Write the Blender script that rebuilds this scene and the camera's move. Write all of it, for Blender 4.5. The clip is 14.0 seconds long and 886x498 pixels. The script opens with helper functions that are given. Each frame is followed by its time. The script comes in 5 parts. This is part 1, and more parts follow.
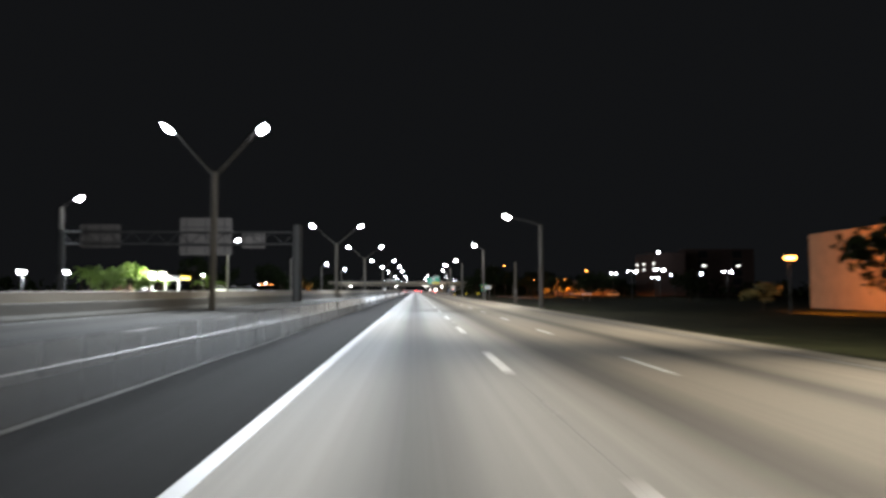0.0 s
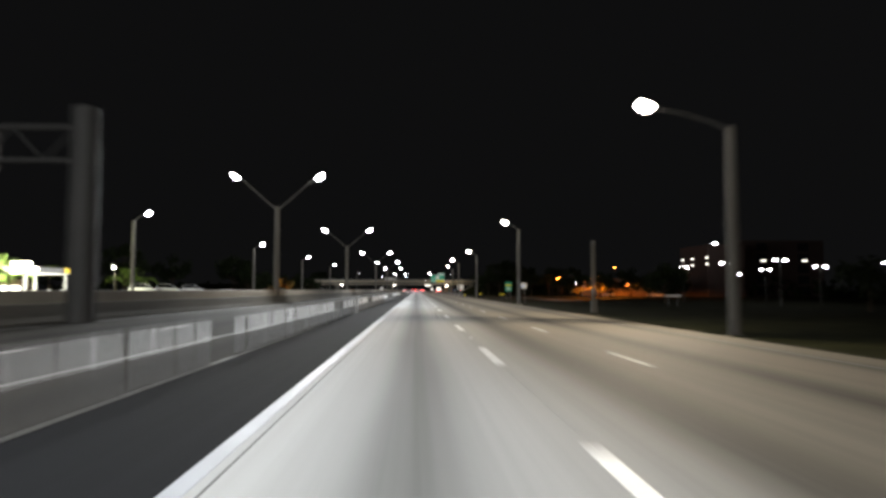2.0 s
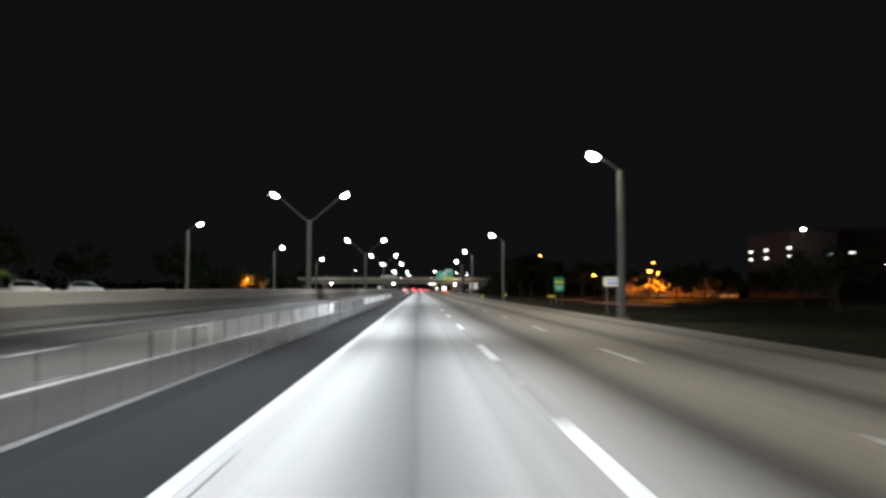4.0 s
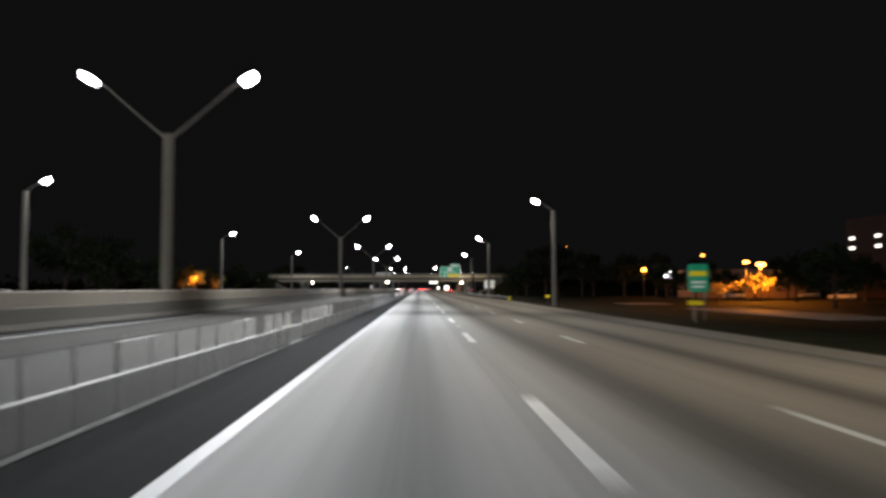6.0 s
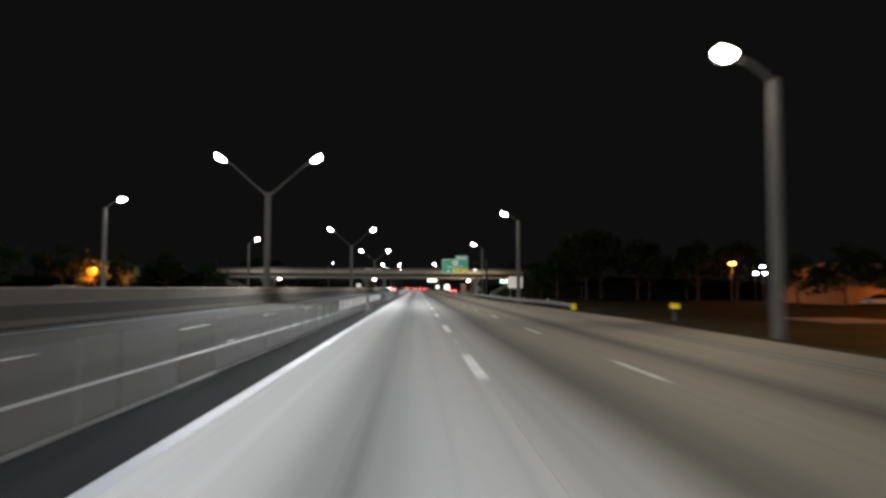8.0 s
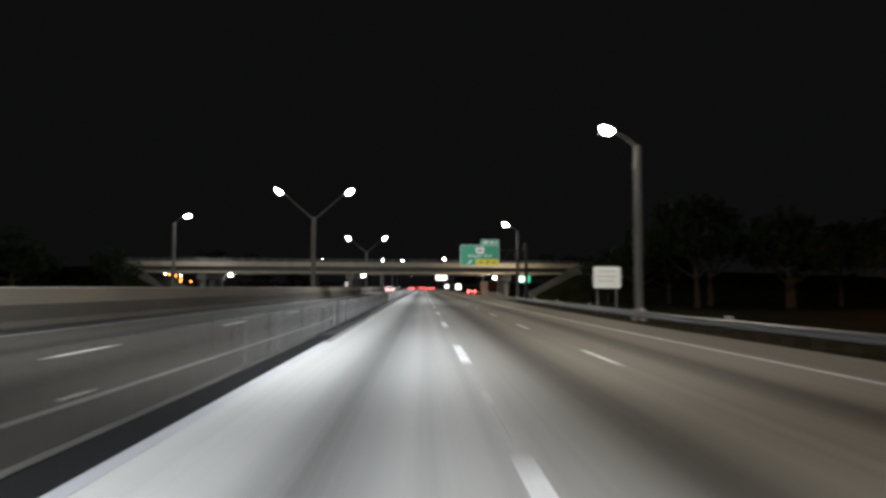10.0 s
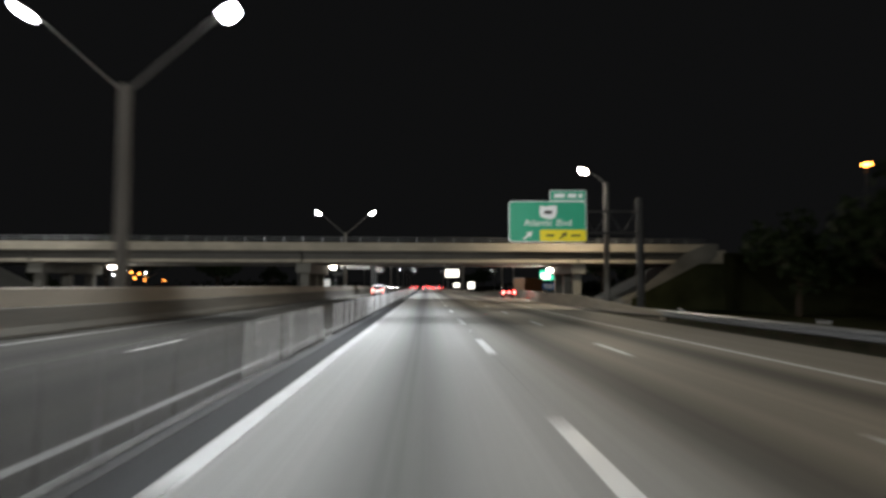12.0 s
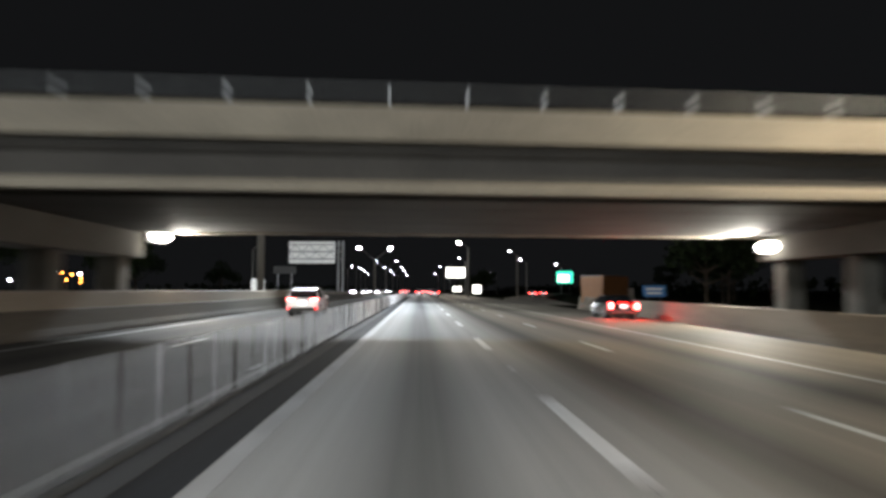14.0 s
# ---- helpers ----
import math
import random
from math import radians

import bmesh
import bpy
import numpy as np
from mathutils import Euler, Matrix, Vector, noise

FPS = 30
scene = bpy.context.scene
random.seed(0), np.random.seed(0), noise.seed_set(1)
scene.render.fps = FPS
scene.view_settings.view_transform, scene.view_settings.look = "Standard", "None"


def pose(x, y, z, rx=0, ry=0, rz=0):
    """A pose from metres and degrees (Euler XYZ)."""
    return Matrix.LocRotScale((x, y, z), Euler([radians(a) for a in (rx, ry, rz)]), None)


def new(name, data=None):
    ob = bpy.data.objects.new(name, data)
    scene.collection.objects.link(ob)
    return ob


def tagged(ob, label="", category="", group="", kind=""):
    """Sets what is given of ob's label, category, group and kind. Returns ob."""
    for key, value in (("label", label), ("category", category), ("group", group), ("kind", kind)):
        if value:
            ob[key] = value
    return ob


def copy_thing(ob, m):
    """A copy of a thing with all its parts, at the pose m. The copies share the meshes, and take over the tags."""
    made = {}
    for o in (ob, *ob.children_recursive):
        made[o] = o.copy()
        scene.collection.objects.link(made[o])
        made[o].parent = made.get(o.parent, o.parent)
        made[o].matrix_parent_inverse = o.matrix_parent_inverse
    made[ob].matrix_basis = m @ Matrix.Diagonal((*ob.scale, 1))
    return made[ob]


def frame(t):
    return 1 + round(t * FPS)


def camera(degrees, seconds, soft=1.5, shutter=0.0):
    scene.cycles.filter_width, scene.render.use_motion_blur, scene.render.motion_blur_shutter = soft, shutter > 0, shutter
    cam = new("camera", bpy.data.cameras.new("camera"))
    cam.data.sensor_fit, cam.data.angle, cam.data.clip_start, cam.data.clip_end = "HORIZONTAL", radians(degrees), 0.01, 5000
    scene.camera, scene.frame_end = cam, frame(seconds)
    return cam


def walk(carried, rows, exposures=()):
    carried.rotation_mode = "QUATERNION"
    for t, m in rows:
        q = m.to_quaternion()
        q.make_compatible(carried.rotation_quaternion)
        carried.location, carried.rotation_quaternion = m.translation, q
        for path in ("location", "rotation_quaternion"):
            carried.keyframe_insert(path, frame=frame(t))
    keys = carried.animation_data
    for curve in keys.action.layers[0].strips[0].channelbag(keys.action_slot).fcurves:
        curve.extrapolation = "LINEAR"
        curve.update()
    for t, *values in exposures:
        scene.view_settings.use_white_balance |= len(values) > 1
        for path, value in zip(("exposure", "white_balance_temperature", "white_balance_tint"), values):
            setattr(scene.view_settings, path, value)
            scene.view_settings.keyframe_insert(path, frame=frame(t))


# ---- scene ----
# ---------------------------------------------------------------- camera
cam = camera(64.0, 14.0, soft=3.1, shutter=1.0)
EYE = 1.55
# seconds, x, y, pitch, roll, yaw
PATH = [
    (0, -0.000, -3.222, 3.318, 0.044, -2.228),
    (0.5, -0.060, 12.066, 3.196, 0.021, -2.261),
    (1, -0.108, 27.300, 3.206, 0.040, -2.308),
    (1.5, -0.046, 42.691, 3.224, 0.020, -2.286),
    (2, 0.016, 58.166, 3.278, -0.033, -2.146),
    (2.5, 0.036, 73.281, 3.247, -0.029, -2.023),
    (3, 0.073, 88.272, 3.292, -0.084, -1.917),
    (5.5, 0.121, 162.197, 3.086, 0.153, -1.934),
    (6, 0.218, 176.216, 3.161, 0.215, -1.924),
    (6.5, 0.225, 190.502, 3.189, 0.312, -1.903),
    (7, 0.340, 205.090, 3.146, 0.395, -2.003),
    (7.5, 0.443, 220.058, 3.178, 0.215, -2.153),
    (8, 0.622, 235.279, 3.105, -0.205, -2.164),
    (10.5, 0.871, 313.785, 3.057, -0.223, -1.523),
    (11, 0.629, 329.542, 3.040, -0.286, -1.402),
    (11.5, 0.391, 344.950, 3.067, -0.167, -1.302),
    (12, 0.255, 360.355, 2.966, 0.019, -1.344),
    (12.5, 0.156, 375.817, 2.982, 0.057, -1.426),
    (13, 0.036, 391.182, 3.005, -0.029, -1.696),
    (13.5, -0.001, 406.722, 3.057, -0.074, -1.949),
    (14, -0.065, 422.263, 3.289, -0.081, -1.941),
]
walk(cam, [(t, pose(x, y, EYE, 90 + pitch, roll, yaw)) for t, x, y, pitch, roll, yaw in PATH],
     exposures=[(0.0, 1.20, 6300, 10), (0.5, 0.84, 6600, 11), (1.0, 0.64, 6950, 12), (1.5, 1.00, 6700, 11), (2.0, 0.68, 6850, 11), (2.5, 0.80, 6350, 10), (3.0, 0.80, 6400, 10), (5.5, 1.06, 6700, 12), (6.5, 0.45, 6900, 12), (7.0, 0.44, 7000, 12), (7.5, 0.48, 6900, 12), (8.0, 0.70, 6850, 12), (10.5, 0.62, 6700, 10), (11.0, 0.98, 6600, 8), (11.5, 1.06, 6700, 9), (12.0, 0.78, 6800, 10), (12.5, 0.70, 6900, 11), (13.0, 0.85, 6800, 11), (13.5, 0.78, 6650, 12), (14.0, 1.22, 6500, 10)])

# ---------------------------------------------------------------- world and light
world = bpy.data.worlds.new("night_sky")
scene.world = world
world.use_nodes = True
world.node_tree.nodes["Background"].inputs["Color"].default_value = (0.88, 0.92, 1.0, 1)
world.node_tree.nodes["Background"].inputs["Strength"].default_value = 0.0030

BEAM_POWER = 20000.0     # one side beam of a median luminaire
COOL, WARM, SODIUM = (0.89, 0.955, 1.0), (1.0, 0.87, 0.67), (1.0, 0.29, 0.025)


# ---------------------------------------------------------------- small builders
def lerp(table, y):
    """Piecewise-linear value of a short (y, value) table."""
    if y <= table[0][0]:
        return table[0][1]
    for (y0, v0), (y1, v1) in zip(table, table[1:]):
        if y <= y1:
            return v0 + (v1 - v0) * (y - y0) / (y1 - y0)
    return table[-1][1]


def mesh_of(name, bm, mats):
    me = bpy.data.meshes.new(name)
    bmesh.ops.recalc_face_normals(bm, faces=bm.faces)
    bm.to_mesh(me)
    bm.free()
    for m in (mats if isinstance(mats, (list, tuple)) else [mats]):
        me.materials.append(m)
    return me


def part(name, bm, material, parent, label=""):
    """One mesh object under a thing or a part."""
    ob = new(name, mesh_of(name, bm, material))
    ob.parent = parent
    return tagged(ob, label)


def piece(name, me, parent, m):
    ob = new(name, me)
    ob.parent = parent
    ob.matrix_basis = m
    return ob


def thing(name, m, label, category, group=""):
    ob = new(name)
    ob.empty_display_size = 0.3
    ob.matrix_basis = m
    return tagged(ob, label, category, group)


def structure(name, bm, material, label="", category=""):
    ob = new(name, mesh_of(name, bm, material))
    return tagged(ob, label, category, kind="structure")


def smooth(ob, angle=40):
    for p in ob.data.polygons:
        p.use_smooth = True
    ob.data.set_sharp_from_angle(angle=radians(angle))
    return ob


def box(bm, c, s, bevel=0.0, m=None):
    """A box of size s round c, its edges rounded by bevel."""
    res = bmesh.ops.create_cube(bm, size=1.0)
    vs = res["verts"]
    bmesh.ops.scale(bm, vec=s, verts=vs)
    bmesh.ops.translate(bm, vec=c, verts=vs)
    if m is not None:
        bmesh.ops.transform(bm, matrix=m, verts=vs)
    if bevel > 0:
        es = {e for v in vs for e in v.link_edges}
        bmesh.ops.bevel(bm, geom=list(es), offset=bevel, segments=2, affect="EDGES", profile=0.6)
    return bm


def boxed(c, s, bevel=0.0):
    return box(bmesh.new(), c, s, bevel)


def tube(bm, pts, radii, sides=12, caps=True):
    """A tapered tube through points."""
    rings = []
    n = len(pts)
    for i, p in enumerate(pts):
        p = Vector(p)
        d = (Vector(pts[min(i + 1, n - 1)]) - Vector(pts[max(i - 1, 0)])).normalized()
        q = d.to_track_quat("Z", "Y").to_matrix()
        rings.append([bm.verts.new(p + q @ Vector((radii[i] * math.cos(a), radii[i] * math.sin(a), 0)))
                      for a in [2 * math.pi * k / sides for k in range(sides)]])
    for a, b in zip(rings, rings[1:]):
        for k in range(sides):
            bm.faces.new((a[k], a[(k + 1) % sides], b[(k + 1) % sides], b[k]))
    if caps:
        bm.faces.new(rings[0][::-1])
        bm.faces.new(rings[-1])
    return bm


def tubed(pts, radii, sides=12):
    return tube(bmesh.new(), pts, radii, sides)


def strip(bm, ys, sections):
    """Loft: for each y a list of (x, z) points, joined along y."""
    rows = [[bm.verts.new((x, y, z)) for x, z in sec] for y, sec in zip(ys, sections)]
    for a, b in zip(rows, rows[1:]):
        for k in range(len(a) - 1):
            bm.faces.new((a[k], a[k + 1], b[k + 1], b[k]))
    return rows


def lofted(ys, section, closed=False):
    bm = bmesh.new()
    rows = strip(bm, ys, [section(y) for y in ys])
    if closed:
        for a, b in zip(rows, rows[1:]):
            bm.faces.new((a[-1], a[0], b[0], b[-1]))
        bm.faces.new(rows[0])
        bm.faces.new(rows[-1][::-1])
    return bm


def rounded_plate(w, h, d, r, seg=4):
    """An upright plate in x and z with rounded corners, d thick along y, centred."""
    bm = bmesh.new()
    ring = []
    for cx, cz, a0 in ((w / 2 - r, h / 2 - r, 0), (-w / 2 + r, h / 2 - r, 90), (-w / 2 + r, -h / 2 + r, 180), (w / 2 - r, -h / 2 + r, 270)):
        for k in range(seg + 1):
            a = radians(a0 + 90 * k / seg)
            ring.append((cx + r * math.cos(a), cz + r * math.sin(a)))
    f = [bm.verts.new((x, -d / 2, z)) for x, z in ring]
    b = [bm.verts.new((x, d / 2, z)) for x, z in ring]
    bm.faces.new(f)
    bm.faces.new(b[::-1])
    for k in range(len(ring)):
        j = (k + 1) % len(ring)
        bm.faces.new((f[k], b[k], b[j], f[j]))
    return bm


def letters(text, size, depth=0.006):
    """Upright letters facing -y, centred on the origin, as a bmesh."""
    cu = bpy.data.curves.new("letters", "FONT")
    cu.body, cu.size, cu.extrude, cu.align_x, cu.align_y = text, size, depth, "CENTER", "CENTER"
    cu.resolution_u = 3
    tmp = new("letters", cu)
    bpy.context.view_layer.update()
    me = bpy.data.meshes.new_from_object(tmp.evaluated_get(bpy.context.evaluated_depsgraph_get()))
    bm = bmesh.new()
    bm.from_mesh(me)
    bpy.data.objects.remove(tmp)
    bpy.data.curves.remove(cu)
    bpy.data.meshes.remove(me)
    bmesh.ops.transform(bm, matrix=pose(0, 0, 0, 90), verts=bm.verts)
    return bm


# ---------------------------------------------------------------- materials
def material(name, colour, rough=0.6, metal=0.0, vary=0.15, scale=3.0, stretch=(1, 1, 1), bump=0.0, fine=40.0, place="Object",
             emit=None, power=0.0, coat=0.0, rand=0.0, spec=0.5):
    """Base colour broken up at two scales, with fine relief."""
    m = bpy.data.materials.new(name)
    m.use_nodes = True
    nt, nodes = m.node_tree, m.node_tree.nodes
    b = nodes["Principled BSDF"]
    b.inputs["Roughness"].default_value, b.inputs["Metallic"].default_value = rough, metal
    b.inputs["Coat Weight"].default_value = coat
    b.inputs["Specular IOR Level"].default_value = spec
    if emit:
        b.inputs["Emission Color"].default_value = (*emit, 1)
        b.inputs["Emission Strength"].default_value = power
    if place == "World":
        src = nodes.new("ShaderNodeNewGeometry").outputs["Position"]
    else:
        src = nodes.new("ShaderNodeTexCoord").outputs[place]
    mp = nodes.new("ShaderNodeMapping")
    mp.inputs["Scale"].default_value = stretch
    nt.links.new(src, mp.inputs["Vector"])
    outs = []
    for s, d in ((scale, 4.0), (fine, 2.0)):
        n = nodes.new("ShaderNodeTexNoise")
        n.inputs["Scale"].default_value, n.inputs["Detail"].default_value = s, d
        nt.links.new(mp.outputs["Vector"], n.inputs["Vector"])
        outs.append(n.outputs["Fac"])
    mix = nodes.new("ShaderNodeMath")
    mix.operation = "MULTIPLY_ADD"
    nt.links.new(outs[1], mix.inputs[0])
    mix.inputs[1].default_value = 0.45
    nt.links.new(outs[0], mix.inputs[2])
    rng = nodes.new("ShaderNodeMapRange")
    rng.inputs["From Min"].default_value, rng.inputs["From Max"].default_value = 0.45, 1.0
    rng.inputs["To Min"].default_value, rng.inputs["To Max"].default_value = 1 - vary, 1 + vary
    nt.links.new(mix.outputs[0], rng.inputs["Value"])
    last = rng.outputs["Result"]
    if rand:
        oi = nodes.new("ShaderNodeObjectInfo")
        r2 = nodes.new("ShaderNodeMapRange")
        r2.inputs["To Min"].default_value, r2.inputs["To Max"].default_value = 1 - rand, 1 + rand
        nt.links.new(oi.outputs["Random"], r2.inputs["Value"])
        mu = nodes.new("ShaderNodeMath")
        mu.operation = "MULTIPLY"
        nt.links.new(last, mu.inputs[0])
        nt.links.new(r2.outputs["Result"], mu.inputs[1])
        last = mu.outputs[0]
    vm = nodes.new("ShaderNodeVectorMath")
    vm.operation = "SCALE"
    vm.inputs[0].default_value = colour
    nt.links.new(last, vm.inputs["Scale"])
    nt.links.new(vm.outputs[0], b.inputs["Base Color"])
    if bump:
        bp = nodes.new("ShaderNodeBump")
        bp.inputs["Strength"].default_value, bp.inputs["Distance"].default_value = bump, 0.02
        nt.links.new(mix.outputs[0], bp.inputs["Height"])
        nt.links.new(bp.outputs["Normal"], b.inputs["Normal"])
    return m


def paving(name, colour, lane, centre, dark, rough=0.75, dim_side=None, gloss=0.25):
    """Worn concrete or asphalt: oil-darkened lane middles, streaks along the road, blotches and grain."""
    m = bpy.data.materials.new(name)
    m.use_nodes = True
    nt, nodes = m.node_tree, m.node_tree.nodes
    b = nodes["Principled BSDF"]
    b.inputs["Roughness"].default_value = rough
    b.inputs["Specular IOR Level"].default_value = gloss
    geo = nodes.new("ShaderNodeNewGeometry").outputs["Position"]

    def noise(sc, stretch, detail=4.0):
        mp = nodes.new("ShaderNodeMapping")
        mp.inputs["Scale"].default_value = stretch
        nt.links.new(geo, mp.inputs["Vector"])
        n = nodes.new("ShaderNodeTexNoise")
        n.inputs["Scale"].default_value, n.inputs["Detail"].default_value = sc, detail
        nt.links.new(mp.outputs["Vector"], n.inputs["Vector"])
        return n.outputs["Fac"]

    def math_node(op, a, c=None, d=None):
        n = nodes.new("ShaderNodeMath")
        n.operation = op
        for k, v in enumerate((a, c, d)):
            if v is None:
                continue
            if isinstance(v, (int, float)):
                n.inputs[k].default_value = v
            else:
                nt.links.new(v, n.inputs[k])
        return n.outputs[0]

    sep = nodes.new("ShaderNodeSeparateXYZ")
    nt.links.new(geo, sep.inputs[0])
    wob = math_node("MULTIPLY", noise(1.0, (0.02, 0.03, 0.0), 2.0), 0.6)
    x = math_node("ADD", sep.outputs["X"], wob)
    ph = math_node("MULTIPLY", math_node("SUBTRACT", x, centre + 0.3), 2 * math.pi / lane)
    c = math_node("COSINE", ph)
    c = math_node("POWER", math_node("MULTIPLY_ADD", c, 0.5, 0.5), 3.0)
    streak = noise(1.0, (2.6, 0.012, 0.0), 5.0)
    oil = math_node("MULTIPLY", math_node("MULTIPLY", c, dark), math_node("MULTIPLY_ADD", streak, 1.2, 0.35))
    blotch = noise(0.09, (1, 0.35, 1), 4.0)
    grain = noise(35.0, (1, 1, 1), 2.0)
    tone = math_node("MULTIPLY_ADD", streak, 0.55, 0.62)
    tone = math_node("MULTIPLY", tone, math_node("MULTIPLY_ADD", blotch, 0.4, 0.85))
    tone = math_node("MULTIPLY", tone, math_node("MULTIPLY_ADD", grain, 0.3, 0.85))
    tone = math_node("MULTIPLY", tone, math_node("SUBTRACT", 1.0, oil))
    vm = nodes.new("ShaderNodeVectorMath")
    vm.operation = "SCALE"
    vm.inputs[0].default_value = colour
    if dim_side:
        # outer lanes coloured darker and browner, standing in for the missing headlight pool
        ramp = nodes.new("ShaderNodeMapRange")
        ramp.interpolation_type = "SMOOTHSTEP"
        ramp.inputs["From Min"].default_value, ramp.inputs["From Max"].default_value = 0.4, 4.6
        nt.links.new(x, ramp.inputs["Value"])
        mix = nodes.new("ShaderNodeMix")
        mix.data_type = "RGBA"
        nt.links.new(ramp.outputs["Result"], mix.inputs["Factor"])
        mix.inputs[6].default_value, mix.inputs[7].default_value = (*colour, 1), (*dim_side, 1)
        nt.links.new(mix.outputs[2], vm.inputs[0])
    nt.links.new(tone, vm.inputs["Scale"])
    nt.links.new(vm.outputs[0], b.inputs["Base Color"])
    bp = nodes.new("ShaderNodeBump")
    bp.inputs["Strength"].default_value, bp.inputs["Distance"].default_value = 0.3, 0.01
    nt.links.new(grain, bp.inputs["Height"])
    nt.links.new(bp.outputs["Normal"], b.inputs["Normal"])
    return m


# Lane colours carry the headlight pool: pale near, dim beyond.
M_ROAD = paving("grey_concrete_paving", (0.53, 0.54, 0.545), 3.45, 0.0, 0.66, dim_side=(0.21, 0.184, 0.146))
# Express concrete darkened, since it lies outside the headlight pool.
M_EXPRESS = paving("dimmed_concrete_paving", (0.038, 0.0348, 0.030), 3.55, -5.2, 0.45, 0.9, gloss=0.09)
M_OPPOSITE = paving("far_concrete_paving", (0.22, 0.21, 0.20), 3.6, -18.0, 0.45)
M_ASPHALT = paving("dark_asphalt", (0.0150, 0.0158, 0.0185), 40.0, 20.0, 0.1, 0.95, gloss=0.08)
M_SHOULDER = paving("grey_shoulder", (0.115, 0.12, 0.128), 40.0, 20.0, 0.1, 0.85)
M_GUTTER = paving("gutter_asphalt", (0.046, 0.050, 0.058), 40.0, 20.0, 0.1, 0.9)
M_RSHOULDER = paving("shoulder_concrete", (0.17, 0.15, 0.118), 40.0, -5.0, 0.1)
M_GROUND = material("dark_grass", (0.018, 0.019, 0.009), 1.0, spec=0.02, vary=0.5, scale=0.35, fine=9.0, bump=0.6, place="World")
M_PAINT = material("road_paint", (0.86, 0.875, 0.89), 0.55, vary=0.18, scale=1.5, fine=20, place="World")
M_EDGELINE = material("edge_line_paint", (0.44, 0.465, 0.51), 0.55, vary=0.2, scale=1.5, fine=20, place="World")
M_EDGEWORN = material("worn_edge_paint", (0.57, 0.585, 0.61), 0.6, vary=0.3, scale=1.2, fine=14, place="World")
M_DASHWORN = material("dull_road_paint", (0.52, 0.515, 0.49), 0.6, vary=0.3, scale=1.2, fine=14, place="World")
M_BUFFER = material("dirty_road_paint", (0.20, 0.197, 0.188), 0.6, vary=0.35, scale=1.2, fine=14, place="World")
M_GHOST = material("ghost_road_paint", (0.085, 0.084, 0.080), 0.75, vary=0.4, scale=1.2, fine=14, place="World")
M_TAR = material("tar", (0.16, 0.16, 0.16), 0.7, vary=0.3, scale=2.0, fine=15, place="World")
M_SKID = material("rubber_stain", (0.33, 0.33, 0.325), 0.8, vary=0.4, scale=1.0, fine=9, place="World")
M_FADED = material("faded_road_paint", (0.165, 0.165, 0.16), 0.65, vary=0.3, scale=1.2, fine=14, place="World")
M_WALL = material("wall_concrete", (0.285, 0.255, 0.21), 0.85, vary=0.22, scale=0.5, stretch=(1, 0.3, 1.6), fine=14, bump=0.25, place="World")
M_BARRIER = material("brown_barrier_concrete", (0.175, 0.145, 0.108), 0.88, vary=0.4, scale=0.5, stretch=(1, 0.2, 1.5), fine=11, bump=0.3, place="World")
M_WALLFOOT = material("dark_barrier_concrete", (0.078, 0.071, 0.059), 0.88, vary=0.4, scale=0.6, stretch=(1, 0.15, 1.5), fine=11, bump=0.3, place="World")
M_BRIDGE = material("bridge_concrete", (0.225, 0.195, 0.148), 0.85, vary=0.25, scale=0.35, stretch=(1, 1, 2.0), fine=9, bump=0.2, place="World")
# Darker copy of the bridge concrete: shade on webs and underside put into colour.
M_GIRDERSHADE = material("shaded_girder_concrete", (0.05, 0.045, 0.038), 0.85, vary=0.25, scale=0.4, fine=9, bump=0.2, place="World")
# Same concrete darkened for piers and wing walls, shade put into its colour.
M_PIERSHADE = material("shaded_pier_concrete", (0.085, 0.079, 0.066), 0.85, vary=0.25, scale=0.35, stretch=(1, 1, 2.0), fine=9, bump=0.2, place="World")
M_STEEL = material("galvanised_steel", (0.15, 0.152, 0.152), 0.5, 0.75, vary=0.15, scale=2.0, fine=30)
M_ARM = material("lamp_arm_metal", (0.11, 0.105, 0.10), 0.6, 0.4, vary=0.15, scale=2.0, fine=25)
M_POLE = material("lamp_pole_concrete", (0.105, 0.098, 0.088), 0.85, 0.0, vary=0.15, scale=1.0, stretch=(1, 1, 0.2), fine=25)
M_HEAD = material("lamp_housing", (0.30, 0.30, 0.29), 0.5, 0.4, vary=0.1)
M_LENS = material("lit_lamp_lens", (0.9, 0.9, 0.9), 0.3, emit=(0.93, 0.97, 1.0), power=50.0, vary=0.02)
M_LENSW = material("lit_warm_lamp_lens", (0.9, 0.9, 0.85), 0.3, emit=(1.0, 0.95, 0.84), power=50.0, vary=0.02)
M_LENSFAR = material("lit_car_park_lens", (0.9, 0.9, 0.9), 0.3, emit=(0.93, 0.97, 1.0), power=45.0, vary=0.02)
M_SODIUM = material("lit_sodium_lens", (0.9, 0.6, 0.3), 0.3, emit=(1.0, 0.30, 0.045), power=13.0, vary=0.02)
M_POST = material("white_plastic", (0.17, 0.175, 0.185), 0.5, vary=0.08, scale=4, rand=0.05)
M_BAND = material("reflective_white_band", (0.90, 0.92, 0.95), 0.25, vary=0.04)
M_PLAINPOST = material("plain_white_plastic", (0.62, 0.63, 0.65), 0.5, vary=0.08, scale=4, rand=0.05)
M_DIRTY = material("dirty_band", (0.13, 0.13, 0.13), 0.6, vary=0.2, scale=6)
M_RUBBER = material("black_rubber", (0.02, 0.02, 0.021), 0.75, vary=0.2, scale=8)
M_GREEN = material("green_sign_sheeting", (0.005, 0.36, 0.205), 0.35, vary=0.06, scale=1.5)
